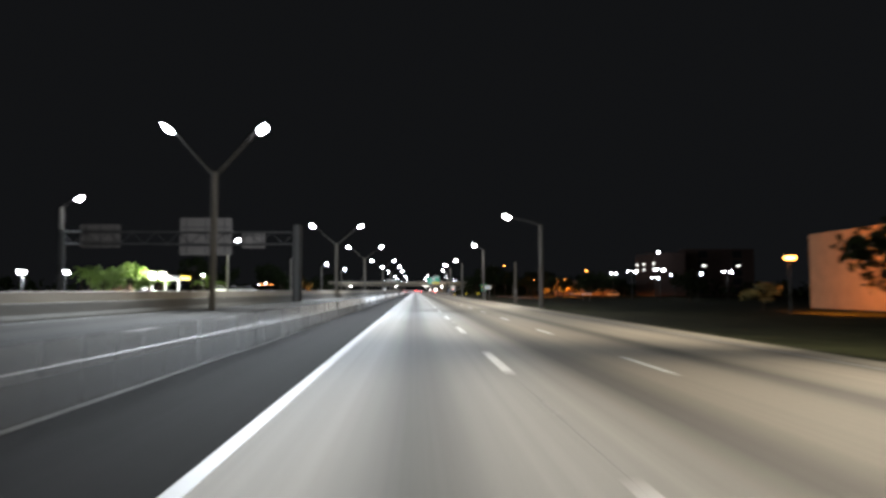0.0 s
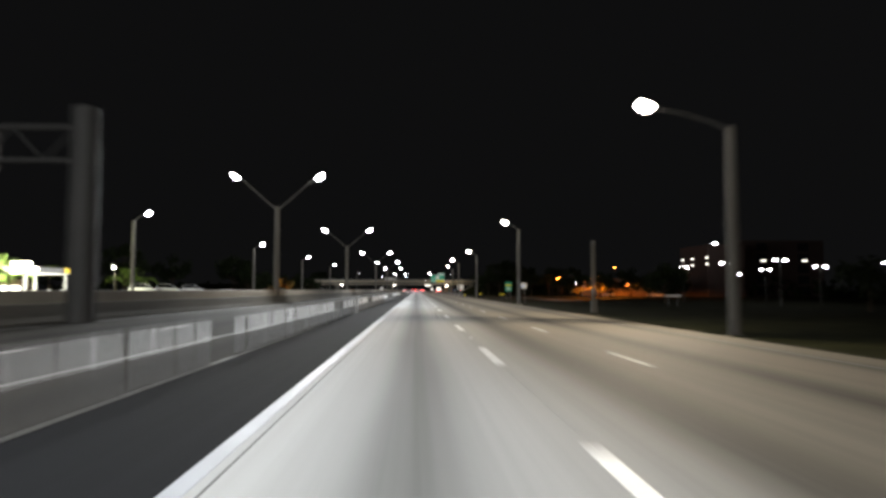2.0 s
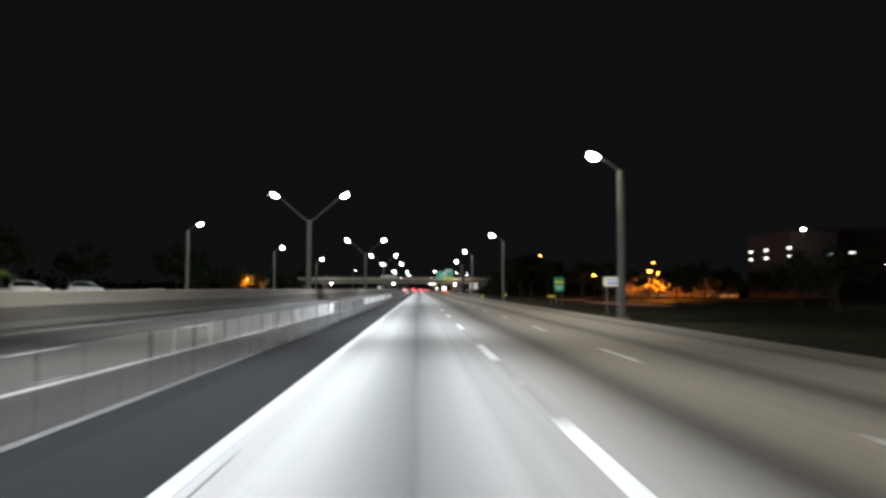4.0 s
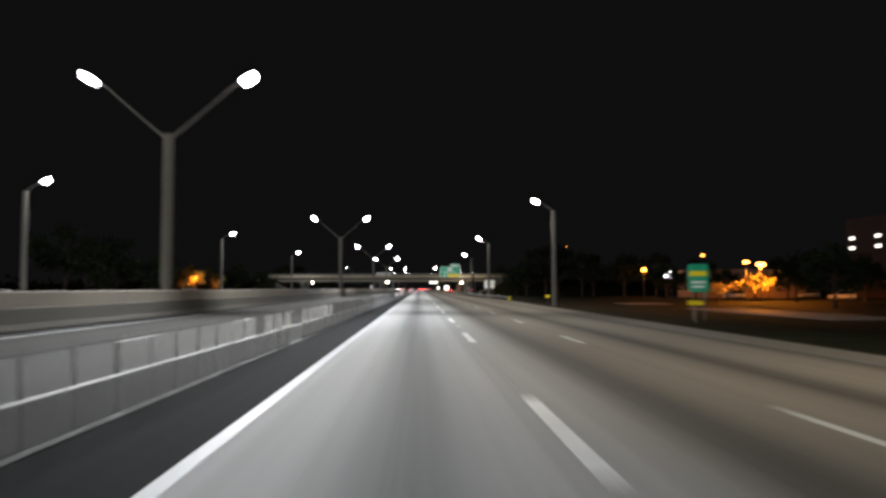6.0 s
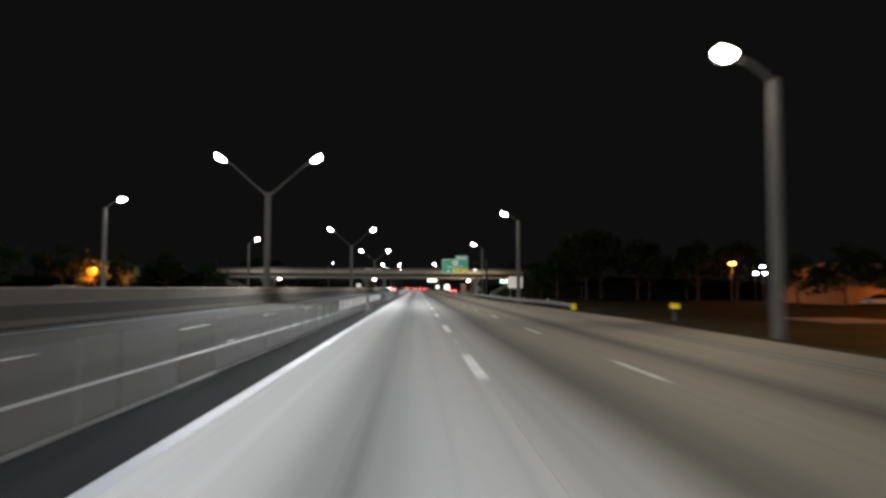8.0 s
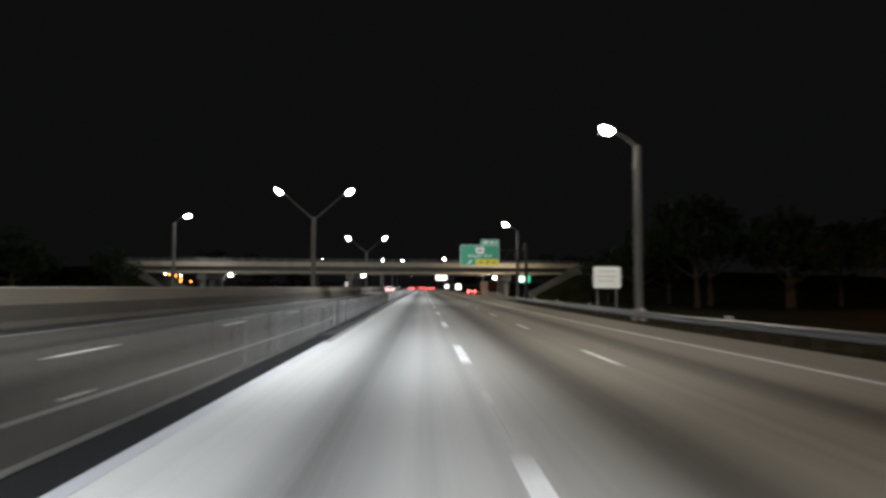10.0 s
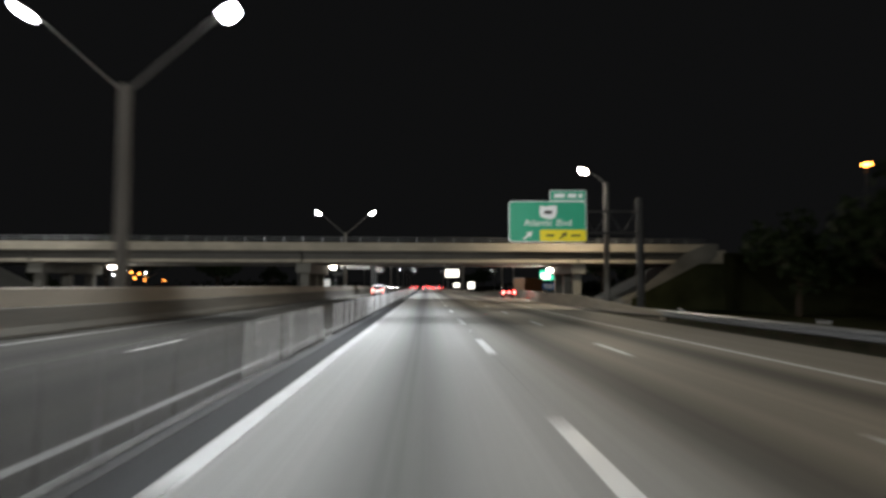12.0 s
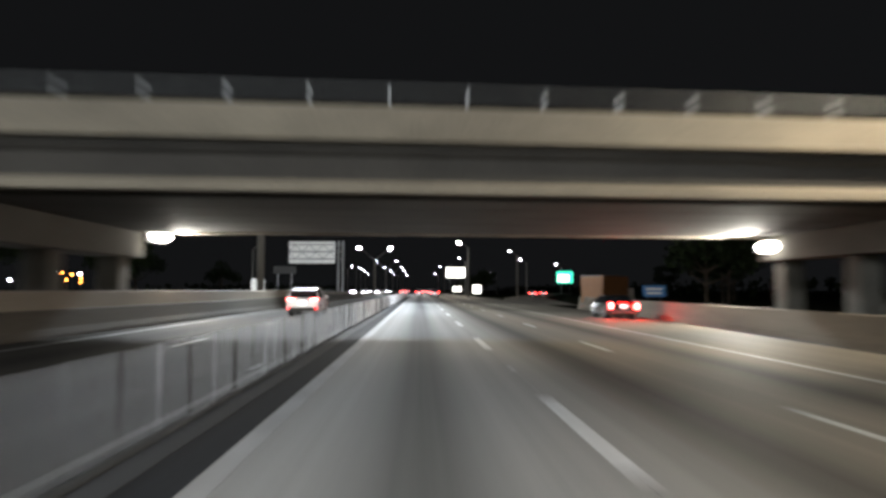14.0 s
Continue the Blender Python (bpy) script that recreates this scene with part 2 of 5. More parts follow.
# Emission on a sign face, standing in for returned headlight.
M_GLOWGREEN = material("glowing_green_sheeting", (0.005, 0.42, 0.24), 0.35, emit=(0.05, 0.75, 0.45), power=0.9, vary=0.05)
M_WHITE = material("white_sign_sheeting", (0.88, 0.90, 0.90), 0.35, vary=0.05, scale=1.5)
M_YELLOW = material("yellow_sign_sheeting", (0.90, 0.74, 0.02), 0.35, vary=0.05, scale=1.5)
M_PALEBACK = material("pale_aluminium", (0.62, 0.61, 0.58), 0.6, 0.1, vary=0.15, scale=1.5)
M_BLUE = material("blue_sign_sheeting", (0.06, 0.22, 0.55), 0.35, vary=0.06, scale=1.5)
M_BLACK = material("black_sign_ink", (0.012, 0.012, 0.012), 0.5, vary=0.1)
# Steel near black: the sign frames' dimness under the lamps put into its colour.
M_DARKSTEEL = material("dimmed_steel", (0.017, 0.016, 0.015), 0.75, 0.2, vary=0.2, scale=1.0, fine=25)
# Aluminium far darkened: the sign backs' lack of light put into its colour.
M_SIGNBACK = material("dim_aluminium", (0.06, 0.052, 0.048), 0.75, 0.1, vary=0.15, scale=1.5)
M_BARK = material("bark", (0.04, 0.03, 0.022), 0.95, spec=0.1, vary=0.4, scale=4, stretch=(1, 1, 0.3), fine=30, bump=0.6)
M_LEAF = material("dark_leaves", (0.010, 0.015, 0.005), 0.8, spec=0.1, vary=0.45, scale=1.2, fine=8)
M_PALM = material("palm_leaves", (0.17, 0.26, 0.05), 0.55, vary=0.4, scale=1.5, fine=10)
M_TYRE = M_RUBBER
M_RIM = material("alloy_rim", (0.45, 0.45, 0.46), 0.3, 0.9, vary=0.08)
M_GLASS = material("dark_car_glass", (0.012, 0.013, 0.015), 0.06, vary=0.05, coat=0.6)
M_WHITECAR = material("white_car_paint", (0.78, 0.78, 0.80), 0.3, vary=0.03, coat=0.8)
M_BLACKCAR = material("black_car_paint", (0.006, 0.006, 0.007), 0.12, vary=0.05, coat=1.0)
M_SILVER = material("silver_car_paint", (0.42, 0.43, 0.44), 0.3, 0.5, vary=0.04, coat=0.7)
M_TRIM = material("black_plastic_trim", (0.02, 0.02, 0.02), 0.6, vary=0.1)
M_TAILFAR = material("lit_tail_lamp_far", (0.5, 0.02, 0.02), 0.25, emit=(1.0, 0.022, 0.018), power=26.0, vary=0.02)
M_TAIL = material("lit_tail_lamp", (0.5, 0.02, 0.02), 0.25, emit=(1.0, 0.012, 0.010), power=3.2, vary=0.02)
M_TAILHOT = material("lit_tail_lamp_core", (0.6, 0.1, 0.1), 0.25, emit=(1.0, 0.34, 0.30), power=9.0, vary=0.02)
M_HEADLAMP = material("lit_headlamp", (0.9, 0.9, 0.9), 0.2, emit=(0.92, 0.96, 1.0), power=40.0, vary=0.02)
M_DARKRED = material("unlit_tail_lamp", (0.10, 0.008, 0.008), 0.25, vary=0.02)
M_BRIDGELENS = material("lit_bridge_lens", (0.9, 0.9, 0.85), 0.3, emit=(1.0, 0.95, 0.84), power=14.0, vary=0.02)
# Plate emits by itself, standing in for a plate lamp's light.
M_PLATE = material("number_plate", (0.75, 0.76, 0.75), 0.4, emit=(0.95, 0.97, 1.0), power=1.6, vary=0.05)
# Buff stucco pushed toward orange, the sodium light put into its colour.
M_STUCCO = material("orange_tinted_stucco", (0.24, 0.16, 0.10), 0.9, vary=0.15, scale=0.5, fine=12, bump=0.2, place="World")
M_STUCCO2 = material("rose_stucco", (0.055, 0.034, 0.030), 0.9, vary=0.15, scale=0.5, fine=12, bump=0.2, place="World")
M_ROOF = material("flat_roofing", (0.14, 0.13, 0.12), 0.9, vary=0.2, scale=0.6, place="World")
M_WINDOW = material("dark_window_glass", (0.02, 0.022, 0.025), 0.08, vary=0.05)
# Glowing white for lit panels and windows, also for headlit far road signs.
M_WHITEGLOW = material("white_glow_panel", (0.9, 0.9, 0.85), 0.4, emit=(1.0, 0.98, 0.88), power=2.0, vary=0.03)
M_LITYELLOW = material("lit_yellow_sign", (0.9, 0.7, 0.05), 0.4, emit=(1.0, 0.72, 0.05), power=2.0, vary=0.03)
M_CANOPY = material("white_canopy_metal", (0.75, 0.75, 0.74), 0.5, vary=0.06)
M_BROWN = material("brown_truck_paint", (0.20, 0.09, 0.035), 0.5, vary=0.15, scale=0.8)
M_RED = material("red_sheeting", (0.55, 0.03, 0.03), 0.4, vary=0.05)

# ---------------------------------------------------------------- the plan, along y
Y0, Y1 = -60.0, 1500.0
YS = [Y0, -20, 10, 31, 60, 100, 116, 150, 205, 215, 250, 275, 310, 330, 338, 370, 381, 396, 428, 440, 470, 500, 560, 640, 760, 900, 1150, Y1]
POSTS = [(-60, -4.7), (10, -4.47), (100, -4.08), (200, -3.38), (322, -2.42), (385, -2.72), (440, -2.8), (1500, -2.8)]
BUFFER = [(-60, -8.3), (10, -7.45), (100, -6.2), (205, -5.08), (322, -3.55), (385, -3.1), (1500, -3.15)]
WALL = [(-60, -23), (31, -19.8), (116, -15.75), (150, -15.05), (215, -14.2), (338, -13.1), (381, -12.1), (396, -11.8), (1500, -11.8)]
EDGE = [(-60, 11.0), (60, 11.9), (180, 12.1), (250, 12.6), (275, 13.3), (310, 12.4), (330, 11.4), (370, 11.4), (400, 11.9), (428, 12.3), (440, 13.2), (470, 15.3), (520, 15.5), (1500, 13.0)]
RIGHTLINE = [(-60, 10.2), (60, 10.4), (200, 10.7), (300, 9.6), (335, 8.5), (400, 8.1), (440, 8.7), (520, 9.0), (1500, 9.0)]


def fall(x):
    """The carriageway drains to its outer side."""
    return -0.02 * x if x > 0 else 0.0


# ground: one sheet, with the right-hand bank
def ground_section(y):
    e = lerp(EDGE, y)
    return [(-2500, -0.5), (-300, -0.5), (-90, -0.5), (-52, -0.35), (-46.5, -0.22), (lerp(WALL, y) - 1, -0.2), (-1.0, -0.2), (e - 0.6, fall(e) - 0.14),
            (e + 0.05, fall(e) - 0.05), (e + 2.5, fall(e) - 0.30), (e + 5.5, -0.98), (30, -1.25), (60, -1.3), (300, -1.3), (2500, -1.3)]


structure("ground", lofted([-600] + YS + [4500], ground_section), M_GROUND, "dark rough grass verge and open ground beside the highway", "ground")


def slab(name, left, right, top, mat, label, y0=-1e9, y1=1e9):
    """A paved slab between two edges, 0.12 thick."""
    def sec(y):
        a, b = left(y), right(y)
        mid = [a + (b - a) * k / 3 for k in range(4)]
        return [(a, top(a) - 0.12)] + [(x, top(x)) for x in mid] + [(b, top(b) - 0.12)]
    ys = [y for y in YS if y0 <= y <= y1]
    if y0 > YS[0]:
        ys = [y0] + [y for y in ys if y > y0]
    if y1 < YS[-1]:
        ys = [y for y in ys if y < y1] + [y1]
    return structure(name, lofted(ys, sec), mat, label, "road")


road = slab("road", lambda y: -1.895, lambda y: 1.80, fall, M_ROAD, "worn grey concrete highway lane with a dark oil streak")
road_right = slab("road_right", lambda y: 1.805, lambda y: lerp(RIGHTLINE, y) + 0.35, fall, M_ROAD, "concrete highway lanes toned brown and dim beyond the headlights, dark oil streaks")
slab("road_shoulder_left", lambda y: lerp(POSTS, y) - 0.12, lambda y: -1.90, lambda x: -0.006, M_ASPHALT, "narrow dark asphalt shoulder beside the marker posts", y1=321.0)
slab("road_shoulder_far", lambda y: lerp(POSTS, y) - 0.12, lambda y: -2.405, lambda x: -0.006, M_SHOULDER, "narrow grey shoulder strip under the marker posts", y0=321.01)
slab("road_gutter", lambda y: -2.40, lambda y: -1.90, lambda x: -0.010, M_GUTTER, "dark asphalt strip between the marker posts and the lane", y0=321.01)
slab("road_shoulder_median", lambda y: lerp(WALL, y) + 0.12, lambda y: lerp(WALL, y) + 1.15, lambda x: 0.006, M_ASPHALT, "dark asphalt shoulder along the median wall", y0=150.0, y1=338.0)
express = slab("road_express", lambda y: lerp(WALL, y) + 0.1, lambda y: lerp(POSTS, y) - 0.125, lambda x: 0.0, M_EXPRESS, "worn brownish-grey express lanes, colour dimmed as outside the headlights, behind white marker posts")
slab("road_shoulder_right", lambda y: lerp(RIGHTLINE, y) + 0.355, lambda y: lerp(EDGE, y), fall, M_RSHOULDER, "pale concrete outer shoulder of the highway")
slab("road_opposite", lambda y: -45.5, lambda y: lerp(WALL, y) - 0.95, lambda x: -0.02, M_OPPOSITE, "concrete lanes of the opposite carriageway")


# painted lines
def line(name, at, w, mat, label, y0=Y0, y1=Y1, lift=0.005):
    ys = [y0] + [y for y in YS if y0 < y < y1] + [y1]
    structure(name, lofted(ys, lambda y: [(at(y) - w / 2, fall(at(y)) + lift - 0.004), (at(y) - w / 2 + 0.01, fall(at(y)) + lift),
                                          (at(y) + w / 2 - 0.01, fall(at(y)) + lift), (at(y) + w / 2, fall(at(y)) + lift - 0.004)]), mat, label, "road marking")


line("edge_line", lambda y: -1.83, 0.20, M_EDGELINE, "solid white painted edge line by the shoulder", y1=318)
line("edge_line_worn", lambda y: -1.79, 0.18, M_FADED, "faded old white edge line along the narrow shoulder", y0=318, y1=366)
line("edge_line_far", lambda y: -1.75, 0.22, M_EDGEWORN, "worn white edge line past the narrow shoulder", y0=366)
line("buffer_line", lambda y: lerp(BUFFER, y), 0.17, M_BUFFER, "solid white painted edge line of the express lanes", y1=285)
line("buffer_line_worn", lambda y: lerp(BUFFER, y), 0.16, M_GHOST, "almost worn-off edge line of the express lanes", y0=285)
line("post_line", lambda y: lerp(POSTS, y) - 0.02, 0.15, M_GHOST, "almost worn-off painted line under the marker posts", lift=0.006)
line("outer_line_faded", lambda y: lerp(RIGHTLINE, y), 0.13, M_FADED, "faded painted outer edge line", y1=300)
line("outer_line", lambda y: lerp(RIGHTLINE, y), 0.15, M_DASHWORN, "worn white painted outer edge line", y0=300)
line("wall_line", lambda y: lerp(WALL, y) + 1.3, 0.15, M_FADED, "worn painted line along the median wall")


def dash_mesh(name, w, length, mat):
    bm = boxed((0, 0, 0), (w, length, 0.010), 0.003)
    return mesh_of(name, bm, mat)


DASH, DASH_WORN = dash_mesh("lane_dash", 0.21, 4.3, M_PAINT), dash_mesh("lane_dash_worn", 0.14, 3.3, M_DASHWORN)
STUD = mesh_of("road_stud", box(bmesh.new(), (0, 0, 0), (0.10, 0.10, 0.025), 0.008), M_BAND)
# middle of each lane dash, by its number along the road
DASHES = [(-6, -75.0), (1, 12.7), (3, 37.6), (5, 63.0), (9, 112.7), (14, 172.0), (15, 184.3), (16, 199.2), (18, 223.7), (20, 249.9), (26, 328.2), (28, 353.7), (32, 404.7), (35, 443.4), (68, 845.7)]
for k in range(-3, 66):
    y = lerp(DASHES, k)
    piece("lane_dash", DASH, road, pose(1.8, y, fall(1.8) + 0.002))
    piece("lane_dash", DASH_WORN, road_right, pose(5.1, y - 0.3, fall(5.1) + 0.002))
    piece("lane_dash", DASH_WORN, express, pose(min(-6.75, lerp(BUFFER, y) - 3.5), y, 0.002))
    if k % 2 == 0:
        piece("road_stud", STUD, road, pose(1.8, y + 6.1, fall(1.8) + 0.008))
        piece("road_stud", STUD, express, pose(lerp(BUFFER, y) - 0.2, y + 6.1, 0.010))


line("road_seam", lambda y: -1.62, 0.03, M_TAR, "thin dark tar seam beside the edge line", y0=40, y1=125, lift=0.0045)
for k, (ya, yb, xa, xb, w) in enumerate(((30, 48, -0.75, -0.35, 0.06), (96, 112, 1.2, 1.45, 0.10))):
    bm = bmesh.new()
    n = 10
    rows = []
    for i in range(n + 1):
        t = i / n
        yy, xx, ww = ya + (yb - ya) * t, xa + (xb - xa) * t * t, w * (0.25 + math.sin(math.pi * min(0.97, t + 0.03)))
        rows.append((bm.verts.new((xx - ww / 2, yy, fall(xx - ww / 2) + 0.0045)), bm.verts.new((xx + ww / 2, yy, fall(xx + ww / 2) + 0.0045))))
    for p, q in zip(rows, rows[1:]):
        bm.faces.new((p[0], p[1], q[1], q[0]))
    structure("tyre_mark", bm, M_SKID, "dark rubber tyre mark on the concrete lane", "tyre mark")


# median wall: darker barrier below, paler set-back wall above
def barrier_section(y):
    x = lerp(WALL, y)
    return [(x + 0.10, -0.1), (x + 0.10, 0.08), (x - 0.02, 0.30), (x - 0.10, 0.86), (x - 0.14, 0.89), (x - 0.40, 0.89), (x - 0.40, -0.1)]


def upper_wall_section(y):
    x = lerp(WALL, y) - 0.24
    h = lerp([(500, 1.50), (560, 0.98)], y)
    return [(x, 0.88), (x - 0.01, h - 0.04), (x - 0.04, h), (x - 0.26, h), (x - 0.29, h - 0.04), (x - 0.30, -0.1)]


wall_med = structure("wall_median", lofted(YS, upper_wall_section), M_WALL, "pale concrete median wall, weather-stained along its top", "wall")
bar = new("barrier_base", mesh_of("barrier_base", lofted(YS, barrier_section), M_WALLFOOT))
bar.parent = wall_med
tagged(bar, "dark concrete barrier foot", kind="structure")


# ---------------------------------------------------------------- street lamps
def beam(name, parent, m, power, colour, angle=138, blend=1.0, size=0.8):
    d = bpy.data.lights.new(name, "SPOT")
    d.energy, d.color, d.spot_size, d.spot_blend, d.shadow_soft_size = power, colour, radians(angle), blend, size
    ob = new(name, d)
    ob.parent = parent
    ob.matrix_basis = m
    return ob


def luminaire(parent, x, z, tilt, lens_mat, power, colour, beams=True, throw=0.2):
    """A cobra-head luminaire at (x, 0, z), its long axis along x, lit from below."""
    k = 1.0 if beams else 0.5

    def shell(sx, sy, up, down, dz):
        bm = bmesh.new()
        bmesh.ops.create_uvsphere(bm, u_segments=24, v_segments=14, radius=0.5)
        for v in bm.verts:
            v.co = (v.co.x * sx * k, v.co.y * sy * k, v.co.z * (up if v.co.z > 0 else down) * k)
        bmesh.ops.transform(bm, matrix=pose(x, 0, z + dz * k, 0, tilt), verts=bm.verts)
        return bm

    head = smooth(part("luminaire", shell(1.10, 0.56, 0.34, 0.05, 0.06), M_HEAD, parent, "drop-lens cobra-head luminaire, lit"))
    smooth(part("lens", shell(1.16, 0.78, 0.22, 0.74, 0.0), lens_mat if beams else M_LENSFAR, head, "glowing white lens"))
    for a in (-1, 1) if beams else ():
        aim = Vector((math.copysign(throw, x), a * 2.2, -1.0)).to_track_quat("-Z", "Y").to_matrix().to_4x4()
        beam("lamp_beam", parent, Matrix.Translation((x, 0, z - 0.62)) @ aim, power, colour)
    return head


def double_lamp(beams=True, output=1.0):
    root = thing("median_street_lamp", pose(0, 0, 0), "tall grey concrete median street lamp with two raised arms, lit", "street lamp", "median street lamps")
    smooth(part("pole", tubed([(0, 0, 0), (0, 0, 0.25), (0, 0, 5), (0, 0, 10.8), (0, 0, 10.9)], [0.34, 0.32, 0.31, 0.29, 0.20], 16), M_POLE, root))
    part("base_plate", boxed((0, 0, 0.02), (0.8, 0.8, 0.05), 0.01), M_POLE, root)
    for s in (-1, 1):
        pts = [(s * 0.05, 0, 10.55), (s * 0.9, 0, 11.25), (s * 2.6, 0, 12.75), (s * 3.7, 0, 13.75), (s * 4.25, 0, 14.12)]
        smooth(part("arm", tubed(pts, [0.10, 0.09, 0.075, 0.065, 0.055], 8), M_ARM, root))
        luminaire(root, s * 4.72, 14.38, s * -30, M_LENS, BEAM_POWER * output, COOL, beams, 0.8)
    return root


def single_lamp(side, warm, reach=2.35, beams=True):
    """side +1: pole to the right of its luminaire, which hangs reach metres out."""
    root = thing("street_lamp", pose(0, 0, 0), "tall grey roadside street lamp with a single arm, lit", "street lamp", "roadside street lamps")
    smooth(part("pole", tubed([(0, 0, 0), (0, 0, 0.25), (0, 0, 5), (0, 0, 12.6), (0, 0, 12.7)], [0.34, 0.32, 0.31, 0.28, 0.20], 16), M_POLE, root))
    part("base_plate", boxed((0, 0, 0.02), (0.8, 0.8, 0.05), 0.01), M_POLE, root)
    a = reach - 0.45
    smooth(part("arm", tubed([(0, 0, 12.45), (-side * a * 0.26, 0, 13.0), (-side * a * 0.63, 0, 13.5), (-side * a, 0, 13.8)], [0.09, 0.08, 0.065, 0.055], 8), M_ARM, root))
    luminaire(root, -side * reach, 13.98, side * 24, M_LENSW if warm else M_LENS, BEAM_POWER * (0.44 if warm else 0.42) * (beams or 1), WARM if warm else COOL, beams)
    return root


def footing(x, y, top, low):
    ob = new("lamp_footing", mesh_of("lamp_footing", tubed([(0, 0, low), (0, 0, top - 0.04), (0, 0, top)], [0.55, 0.55, 0.50], 16), M_WALL))
    ob.matrix_basis = pose(x, y, 0)
    tagged(ob, "round concrete footing under a street lamp", "lamp footing", "lamp footings")


def tail(ob):
    """Takes a master off the scene once its copies stand."""
    for o in list(ob.children_recursive) + [ob]:
        bpy.data.objects.remove(o)


for output, spots in ((0.65, [(-13.75, 393.2)]), (1.0, [(-15.7, 138.5), (-14.1, 305.8), (-13.95, 484.9), (-13.7, 641)])):
    lamp = double_lamp(True, output)
    for x, y in spots:
        copy_thing(lamp, pose(x, y, 0.0))
    if output < 1:
        tail(lamp)
for x, y, sx, sz in ((-15.86, 53, 0.78, 1.0), (-16.0, 222.3, 1.08, 1.065)):
    c = copy_thing(lamp, pose(x, y, 0.0))
    c.scale = (sx, 1, sz)
tail(lamp)
lamp = double_lamp(False)
for x, y in [(-15.1, 745), (-14.7, 822), (-14.8, 905), (-15.2, 995), (-15.6, 1090)]:
    copy_thing(lamp, pose(x, y, 0.0))
tail(lamp)
for reach, beams, spots in ((2.35, 1.5, [(17.0, 16, -0.9)]), (2.35, 0.6, [(17.55, 179, -0.86)]), (2.35, 0.36, [(17.9, 268.6, -1.0)]), (2.35, 0.8, [(19.2, 434.4, -0.25)]), (2.35, 0.5, [(12.6, 604, -0.3)]), (2.35, 0.32, [(17.56, 352.3, -0.1)]), (4.9, 1.2, [(18.05, 97.9, -1.0)]),
                            (2.35, False, [(29.7, 636, -0.75), (41, 692, -0.75), (17.7, 693, -0.4), (13.4, 797, -0.4), (65.5, 747, -0.8), (51.4, 890, -0.75), (14.5, 960, -0.4)])):
    lamp = single_lamp(1, True, reach, beams)
    for x, y, z in spots:
        c = copy_thing(lamp, pose(x, y, z))
        if reach > 4:
            c.scale = (1, 1, 0.94)
        footing(x, y, z, -1.5)
    tail(lamp)
for beams, spots in ((1.0, [(-49.2, 97, 0.45), (-47.8, 179.6, 0.5)]), (0.6, [(-46, 260.7, 0.45), (-45.2, 341, 0.4)]), (0.3, [(-45, 429.8, 0.55)]), (False, [(-47.5, 626, 0.4), (-39.4, 815, 0.4), (-37.4, 846, 0.4), (-40, 911, 0.4), (-45, 1019, 0.4)])):
    lamp = single_lamp(-1, False, 2.35, beams)
    for x, y, z in spots:
        copy_thing(lamp, pose(x, y, z))
        footing(x, y, z, -0.6)
    tail(lamp)


# bare roadside pole on a pale pedestal
up = thing("roadside_pole", pose(19.8, 136.8, -1.3), "bare grey concrete roadside pole on a pale pedestal", "pole")
smooth(part("shaft", tubed([(0, 0, 0), (0, 0, 8.2), (0, 0, 8.35)], [0.27, 0.22, 0.15], 14), M_POLE, up))
part("pedestal", boxed((0, -0.05, 0.85), (0.62, 0.62, 1.7), 0.05), M_POLE, up, "pale concrete pedestal")
part("cabinet", boxed((0, -0.42, 2.6), (0.42, 0.26, 0.62), 0.02), M_STEEL, up, "small steel cabinet")
part("cap_box", boxed((0, -0.1, 8.1), (0.34, 0.42, 0.30), 0.03), M_STEEL, up)


# ---------------------------------------------------------------- white marker posts of the express lane
def marker_post(band, label, tube_mat=None):
    root = thing("marker_post", pose(0, 0, 0), label, "marker post", "lane marker posts")
    part("foot", tubed([(0, 0, 0), (0, 0, 0.03), (0, 0, 0.06)], [0.10, 0.09, 0.05], 8), M_RUBBER, root, "black rubber foot")
    smooth(part("tube", tubed([(0, 0, 0.05), (0, 0, 0.93), (0, 0, 0.97), (0, 0, 0.985)], [0.032, 0.032, 0.027, 0.010], 8), tube_mat or M_POST, root))
    part("band", tubed([(0, 0, 0.50), (0, 0, 0.92)], [0.036, 0.036], 8), band, root, "dirty grey band" if band is M_DIRTY else "bright reflective band")
    return root


rng = random.Random(4)
clean = marker_post(M_BAND, "slim grey-white plastic lane marker post with bright reflective band")
dirty = marker_post(M_DIRTY, "slim weathered plastic lane marker post with dirty band")
plain = marker_post(M_PLAINPOST, "slim plain white plastic lane marker post", M_PLAINPOST)
# stretches of missing posts and of dirty ones
GAPS = ((105.4, 107.9), (51.0, 52.5), (72.6, 75.0), (196.0, 198.5), (246.0, 248.0), (283.0, 286.0), (380.5, 383.0))
DIRTY = ((94.0, 98.0), (117.0, 121.5), (150.0, 166.0), (205.0, 268.0), (300.0, 372.0))
def whole_post(name, band):
    bm = bmesh.new()
    for k, pts, rad in ((0, (0.0, 0.06), 0.09), (1, (0.05, 0.98), 0.032), (2, (0.50, 0.92), 0.036)):
        n0 = len(bm.faces)
        tube(bm, [(0, 0, z) for z in pts], [rad, rad], 6)
        bm.faces.ensure_lookup_table()
        for fc in bm.faces[n0:]:
            fc.material_index = k
    return mesh_of(name, bm, [M_RUBBER, M_POST if band is M_DIRTY else band, band])


far_clean, far_dirty = whole_post("post", M_PLAINPOST), whole_post("post_dirty", M_DIRTY)
far_row = thing("marker_post_row", pose(0, 308, 0), "long row of slim plastic lane marker posts on the line", "marker post row")
y, placed = 2.0, 0
